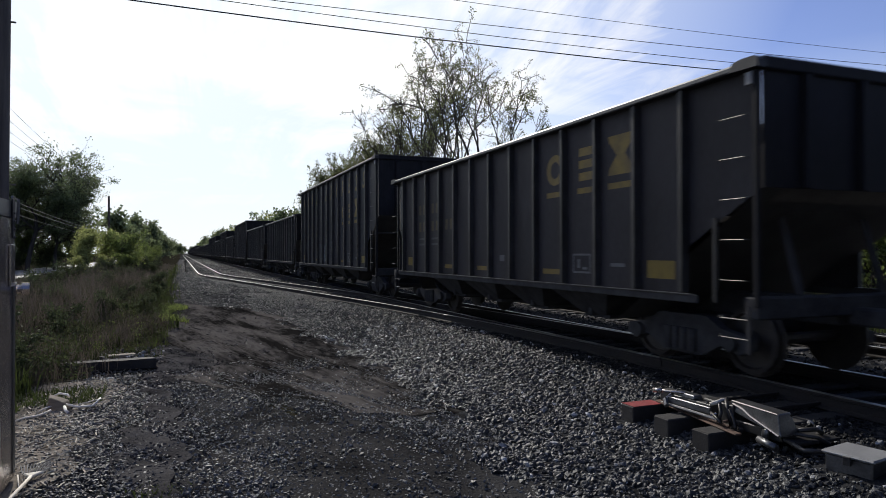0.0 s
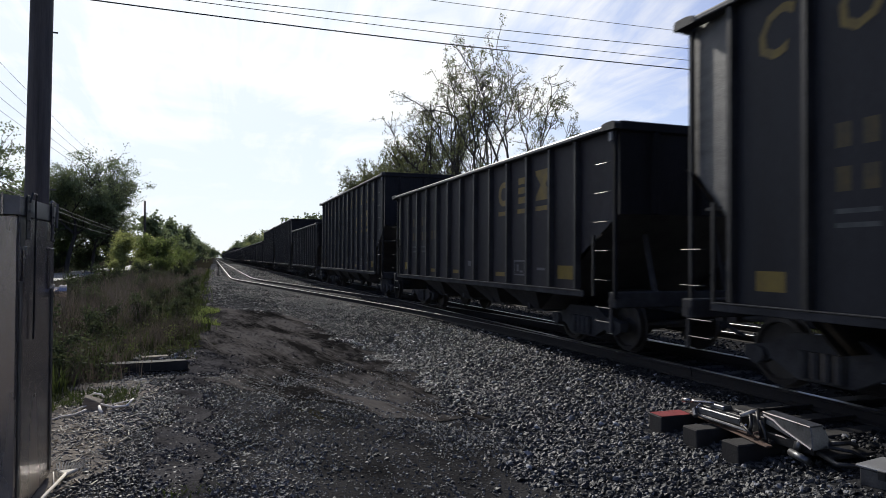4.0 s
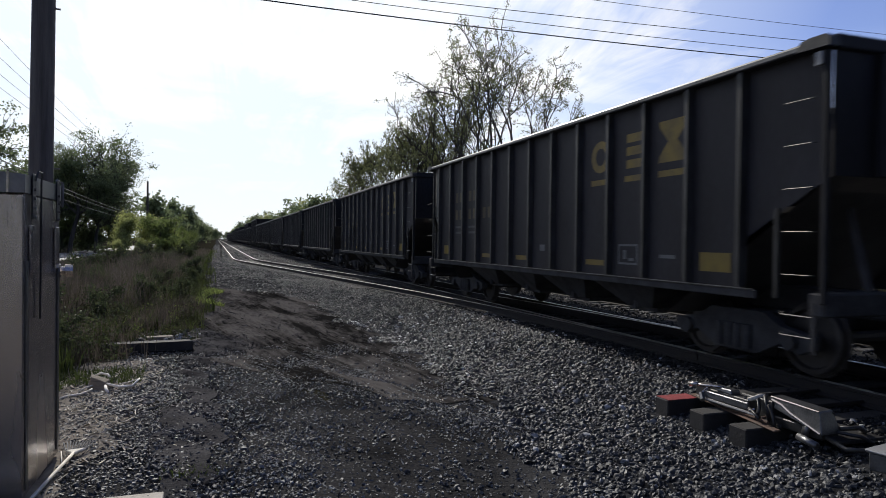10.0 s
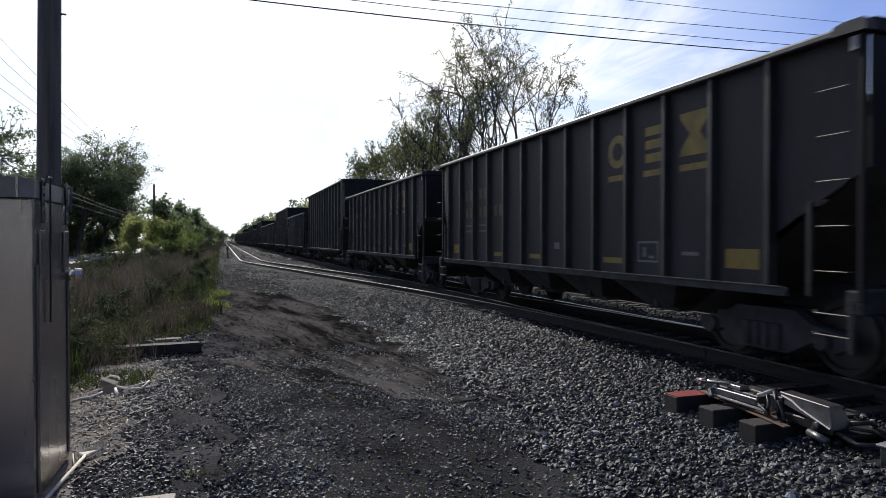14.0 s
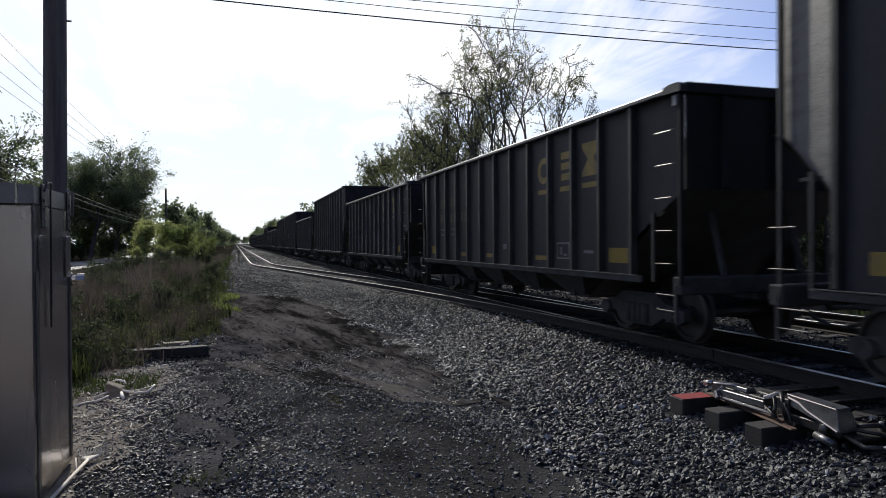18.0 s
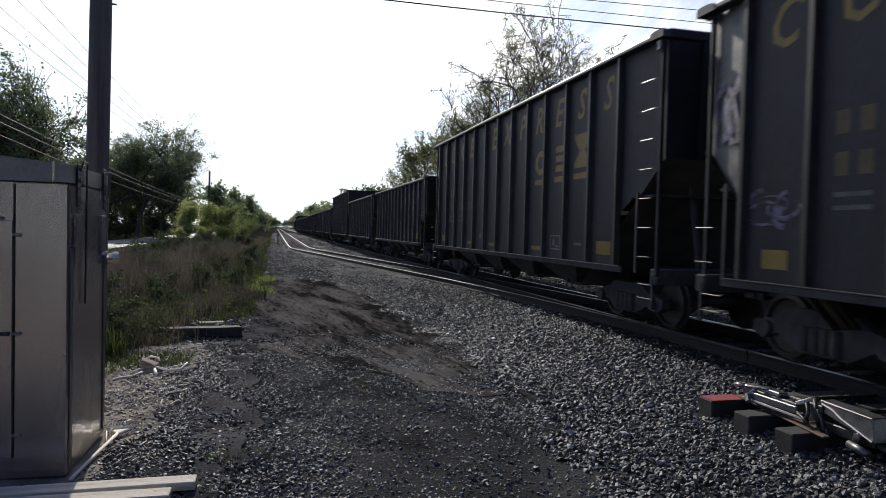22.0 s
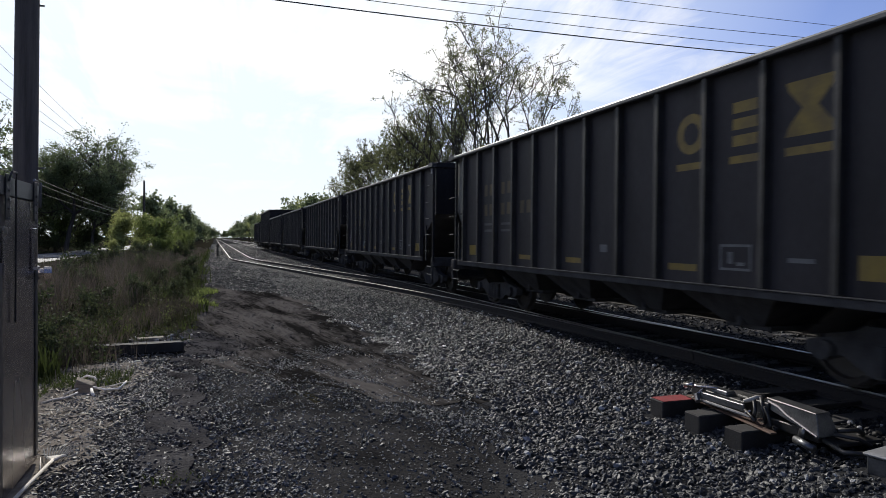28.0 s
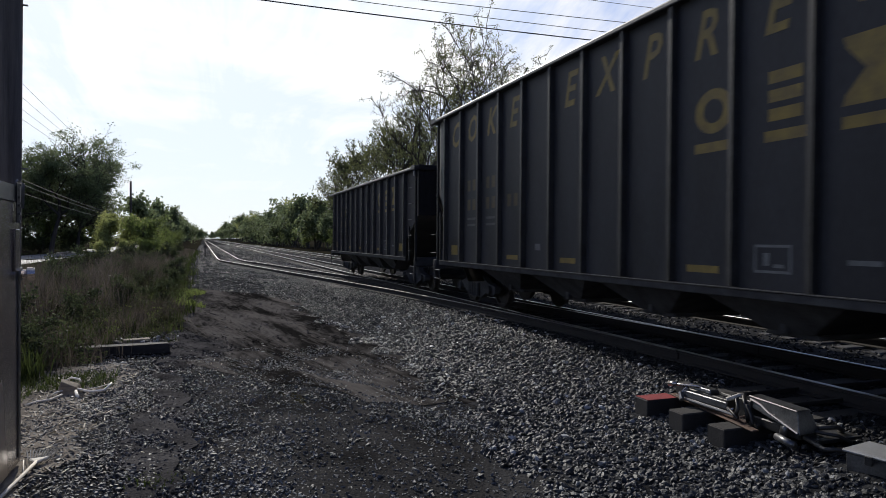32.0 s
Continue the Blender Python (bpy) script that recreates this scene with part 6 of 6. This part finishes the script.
def forked_tree(seed, height, stems, leaf_n, leaf_r, trunk_r=0.2, depth=4, lean=0.2):
    """A tall open tree: a low fork into crooked limbs that fork again and again, with sparse tufts at the twigs."""
    rg = np.random.default_rng(seed)
    BV, BF, tips = [], [], []

    def seg(a, b, ra, rb, sides):
        d = nrm(b - a)
        u = nrm(np.cross(d, (0.31, 0.9, 0.2)))
        v = np.cross(d, u)
        ang = np.arange(sides) * 2 * np.pi / sides
        c = np.cos(ang)[:, None] * u + np.sin(ang)[:, None] * v
        base = seg.n
        BV.append(a + ra * c); BV.append(b + rb * c)
        BF.extend((base + k, base + (k + 1) % sides, base + sides + (k + 1) % sides, base + sides + k) for k in range(sides))
        seg.n += 2 * sides
    seg.n = 0

    def limb(p, d, length, r, level):
        steps = 4 if level < 3 else 3
        for k in range(steps):
            d = nrm(d + rg.normal(size=3) * (0.19 + 0.03 * level) + np.array((0, 0, 0.16 if level < 3 else 0.08)))
            q = p + d * length / steps
            r2 = r * 0.955
            seg(p, q, r, r2, 6 if level < 3 else 4 if level < 5 else 3)
            p, r = q, r2
            if level >= 2 and rg.random() < 0.8:          # a side twig
                e = nrm(d * 0.5 + rg.normal(size=3) * 0.7)
                tw = p + e * rg.uniform(0.5, 1.3)
                te = tw + nrm(e + rg.normal(size=3) * 0.5) * rg.uniform(0.3, 0.7)
                seg(p, tw, 0.028, 0.020, 3); seg(tw, te, 0.020, 0.013, 3)
                tips.extend((tw, te))
        if level >= depth:
            tips.append(p)
            return
        for _ in range(2 if rg.random() < 0.78 else 3):
            side = rg.normal(size=3) * (1, 1, 0.5)
            e = nrm(d + nrm(side) * rg.uniform(0.26, 0.58) + np.array((0, 0, 0.16)))
            limb(p, e, length * rg.uniform(0.66, 0.9), max(0.034, r * rg.uniform(0.64, 0.84)), level + 1)
    for k in range(stems):
        a = 2 * np.pi * (k + rg.random() * 0.6) / stems
        limb(np.array((0.12 * math.cos(a), 0.12 * math.sin(a), 0.0)), nrm(np.array((lean * math.cos(a), lean * math.sin(a), 1.0))), height * rg.uniform(0.27, 0.34), trunk_r * rg.uniform(0.8, 1.1), 0)
    BV = np.concatenate(BV)
    tips = np.array(tips)
    k = height / np.percentile(tips[:, 2], 97)
    BV, tips = BV * (0.84 * k, 0.84 * k, k), tips * (0.84 * k, 0.84 * k, k)
    own = rg.integers(0, len(tips), leaf_n)
    pick = tips[own] + rg.normal(size=(leaf_n, 3)) * 0.13
    quad = np.array([(-1.3, -0.55, 0), (1.3, -0.55, 0), (1.3, 0.55, 0), (-1.3, 0.55, 0)]) * leaf_r
    LV = np.einsum("nij,nkj->nki", rand_turns(rg, leaf_n), quad[None] * rg.uniform(0.6, 1.3, (leaf_n, 1, 1))) + pick[:, None, :]
    return BV, BF, LV.reshape(-1, 3), np.arange(leaf_n * 4).reshape(-1, 4)


def tree_source(name, label, leaf, **kw):
    BV, BF, LV, LF = forked_tree(**kw) if "stems" in kw else tree_parts(**kw)
    t = thing(name, label, "tree" if name != "bush" else "bush", pose(0, 0, -500))
    part("trunk", np_mesh("trunk", BV, BF, M_BARK), M_BARK, t)
    part("crown", np_mesh("crown", LV, LF, leaf), leaf, t)
    return t


def plant(src, x, y, s=1.0, turn=0.0, group="", z=None):
    src.scale = (s, s, s)
    o = copy_thing(src, pose(x, y, float(ground_z(x, y)) - 0.05 if z is None else z, 0, 0, turn))
    src.scale = (1, 1, 1)
    if group:
        tagged(o, group=group)
    return o


SOURCES = []


def source(*a, **k):
    t = tree_source(*a, **k)
    SOURCES.append(t)
    return t


bare = [source("bare_tree", "tall dark spring tree with sparse young leaves", M_SPRIG, seed=200 + i, height=18.0, stems=2 + i % 2, leaf_n=6800, leaf_r=0.046, trunk_r=0.23) for i in range(5)]
young = [source("young_tree", "slim spring tree with sparse grey-green young leaves", M_SPRIG, seed=240 + i, height=14.0, stems=3, leaf_n=9000, leaf_r=0.06, trunk_r=0.14, lean=0.32, depth=4) for i in range(2)]
full = [source("leafy_tree", "large leafy green tree with a dense crown", M_LEAF, seed=60 + i, height=14.0, spread_=0.95, levels=3, kids=3, trunk_r=0.34, clear=0.25, leaf_n=28000, leaf_r=0.064, leaf_spread=0.42, upright=0.6, thin=0.66, clumps=330) for i in range(3)]
airy = [source("leafy_tree", "tall open-crowned green tree with a bare trunk", M_LEAF, seed=67 + 5 * i, height=14.0, spread_=0.9, levels=3, kids=3, trunk_r=0.34, clear=0.3, leaf_n=21000, leaf_r=0.064, leaf_spread=0.38, upright=0.8, thin=0.7, clumps=260) for i in range(2)]
far = [source("leafy_tree", "distant leafy green tree in a line of trees", M_LEAF, seed=60 + i, height=14.0, spread_=0.95, levels=2, kids=3, trunk_r=0.34, clear=0.25, leaf_n=2200, leaf_r=0.3, leaf_spread=0.95, upright=0.5, thin=0.64) for i in range(3)]
far_young = [source("young_tree", "distant spring tree with yellow-green young leaves", M_LEAFY, seed=50 + i, height=14.0, spread_=0.8, levels=2, kids=3, trunk_r=0.22, clear=0.1, leaf_n=2600, leaf_r=0.17, leaf_spread=0.8, upright=0.6, thin=0.62) for i in range(2)]
low = [source("bush", "olive green leafy sapling bush", M_LEAFB, seed=80 + i, height=3.2, spread_=0.9, levels=3, kids=2, trunk_r=0.05, clear=0.0, leaf_n=4200, leaf_r=0.04, leaf_spread=0.18, clumps=130, upright=1.7, thin=0.6, crook=0.25) for i in range(2)]
bright = source("bush", "bright yellow-green young sapling", M_LEAFY, seed=84, height=3.2, spread_=0.9, levels=3, kids=2, trunk_r=0.05, clear=0.0, leaf_n=3600, leaf_r=0.043, leaf_spread=0.2, clumps=110, upright=1.6, thin=0.6, crook=0.25)
dark_low = source("bush", "dark green bush among tall weeds", M_LEAFD, seed=90, height=2.6, spread_=1.0, levels=3, kids=2, trunk_r=0.05, clear=0.0, leaf_n=3200, leaf_r=0.04, leaf_spread=0.17, clumps=110, upright=0.9, thin=0.62)

rt = random.Random(17)
# the tall bare trees beyond the train
for i, (x, y, s) in enumerate(((23.0, 50, 1.12), (23.6, 55, 1.06), (23.6, 60, 1.05), (23.6, 70, 1.04), (23.8, 82, 1.03))):
    plant(bare[i % 5], x, y, s, 40 + 75 * i, "bare trees beyond the train")
for i, (x, y, s) in enumerate(((23.4, 84, 1.22), (23.8, 94, 1.22), (23.0, 103, 1.15), (23.0, 114, 0.95), (23.4, 126, 0.8), (22.4, 76, 1.0))):
    plant(young[i % 2], x, y, s, 100 * i, "young trees beyond the train")
# the green wall of trees along the far side
for i in range(46):
    y = 118 + i * 9 + 0.16 * i * i
    plant(far[i % 3] if rt.random() < 0.8 else far_young[i % 2], 20.0 + rt.uniform(0, 6), y, rt.uniform(0.80, 1.14) * (0.66 + 0.34 * float(smooth01(120, 210, y))), rt.uniform(0, 360), "trees lining the far side of the tracks")
for i in range(22):
    plant(far[i % 3], 18.6 + rt.uniform(0, 2.5), 112 + i * 9 + rt.uniform(-3, 3), rt.uniform(0.45, 0.72), rt.uniform(0, 360), "trees lining the far side of the tracks")
for i in range(22):
    plant(low[i % 2], 18.5 + rt.uniform(0, 3), 60 + i * 9 + rt.uniform(-3, 3), rt.uniform(1.0, 1.9), rt.uniform(0, 360), "bushes lining the far side of the tracks")
for i in range(11):
    plant(low[i % 2] if i % 3 else dark_low, 23.0 + rt.uniform(0, 4), 7 + i * 3.4 + rt.uniform(-1, 1), rt.uniform(1.3, 1.9), rt.uniform(0, 360), "bushes lining the far side of the tracks")
for i in range(12):
    plant(dark_low if i % 2 else low[i % 2], 19.5 + rt.uniform(0, 2.5), 3 + i * 3.1 + rt.uniform(-1, 1), rt.uniform(1.3, 1.8), rt.uniform(0, 360), "bushes lining the far side of the tracks")
# the big trees by the road
for i, (x, y, s, turn) in enumerate(((-11.4, 92, 1.18, 40), (-18.6, 93, 1.08, 200), (-22.8, 69, 1.30, 110), (-28.5, 67, 1.35, 300))):
    plant(airy[i % 2], x, y, s, turn, "big trees by the road")
for i, (x, y, s) in enumerate(((-16.0, 85, 0.9), (-19.6, 88, 0.8), (-13.8, 88, 0.7), (-25, 72, 0.95), (-33, 70, 1.05), (-26, 92, 0.95), (-39, 80, 1.05), (-21, 106, 0.85))):
    plant(full[i % 3], x, y, s, rt.uniform(0, 360), "big trees by the road")
# unseen trees, added to block sky light from cabinet front and car ends
for i, (x, y, s) in enumerate(((-32, -26, 1.1), (-23, -30, 1.2), (-14, -27, 1.05), (-6, -31, 1.15), (2, -34, 1.0), (11, -38, 1.2), (20, -36, 1.1), (29, -40, 1.25), (38, -37, 1.2))):
    plant(full[i % 3], x, y, s, 70 * i, "trees behind the yard")
for i in range(34):
    plant(dark_low if i % 3 else low[i % 2], -12.5 - 0.9 * i + rt.uniform(-0.5, 0.5), 96 - 0.75 * i + rt.uniform(-4, 4), rt.uniform(1.0, 1.7), rt.uniform(0, 360), "hedge bushes behind the road")
for i in range(16):
    plant(far[i % 3], -26 - 4.5 * i, 118 + rt.uniform(-8, 8), rt.uniform(0.8, 1.05), rt.uniform(0, 360), "trees far behind the road")
for i in range(40):
    y = 115 + i * 9 + 0.2 * i * i
    plant(far[i % 3], -7.5 - rt.uniform(0, 9) * (1 - i / 60), y, rt.uniform(0.52, 0.74) + 0.15 * float(smooth01(160, 400, y)), rt.uniform(0, 360), "trees lining the road")
for i in range(18):
    plant(far[i % 3], -34 + 3.6 * i + (9 if i > 9 else 0), 900 + rt.uniform(-30, 60), rt.uniform(0.7, 1.1), rt.uniform(0, 360), "trees at the end of the straight")
plant(far[1], 0.6, 860, 0.5, 40, "trees at the end of the straight")
# saplings and bushes at the edge of the track
for i, (x, y, s) in enumerate(((-7.2, 60, 1.3), (-6.6, 57, 1.15), (-5.9, 62, 1.22), (-6.9, 54, 0.55), (-5.6, 54, 0.6))):
    plant(bright, x, y, s, rt.uniform(0, 360), "bushes beside the branch track")
for i, (x, y, s) in enumerate(((-5.0, 58, 1.25), (-4.2, 60, 1.2), (-3.4, 63, 0.95), (-4.6, 53, 0.7), (-3.6, 55, 0.7), (-5.6, 50, 0.5), (-4.8, 66, 0.85), (-3.8, 69, 0.75), (-3.3, 76, 0.7), (-4.6, 80, 0.9), (-3.2, 88, 0.7), (-5, 94, 1.0), (-3.6, 104, 0.9), (-5.4, 110, 1.2), (-4, 124, 1.1), (-5, 140, 1.3), (-3.0, 52, 0.45), (-2.3, 45, 0.36), (-3.6, 47, 0.5), (-2.6, 60, 0.5), (-2.4, 70, 0.5))):
    plant(low[i % 2] if rt.random() < 0.5 else dark_low, x, y, s, rt.uniform(0, 360), "bushes beside the branch track")
for i, (x, y, s) in enumerate(((-3.2, 12.5, 0.5), (-4.4, 14, 0.62), (-2.2, 15.5, 0.42), (-1.9, 19.5, 0.42), (-1.7, 24, 0.42), (-5.5, 18, 0.6), (-2.9, 28, 0.55), (-2.2, 11.6, 0.34), (-1.2, 20.5, 0.34), (-1.2, 27, 0.38), (-1.1, 33, 0.5), (-4.6, 30, 0.7), (-3.6, 21, 0.5), (-4.2, 25, 0.6))):
    plant(dark_low, x, y, s, rt.uniform(0, 360), "low bushes among the weeds")
for src in SOURCES:
    for o in list(src.children_recursive) + [src]:
        bpy.data.objects.remove(o)


def motions():
    for car, y in TRAIN:
        walk(car, [(t, pose(TRACK_X, y - V_TRAIN * t, 0)) for t in (0.0, 8.0, 16.0, 24.0, 32.0)])


motions()
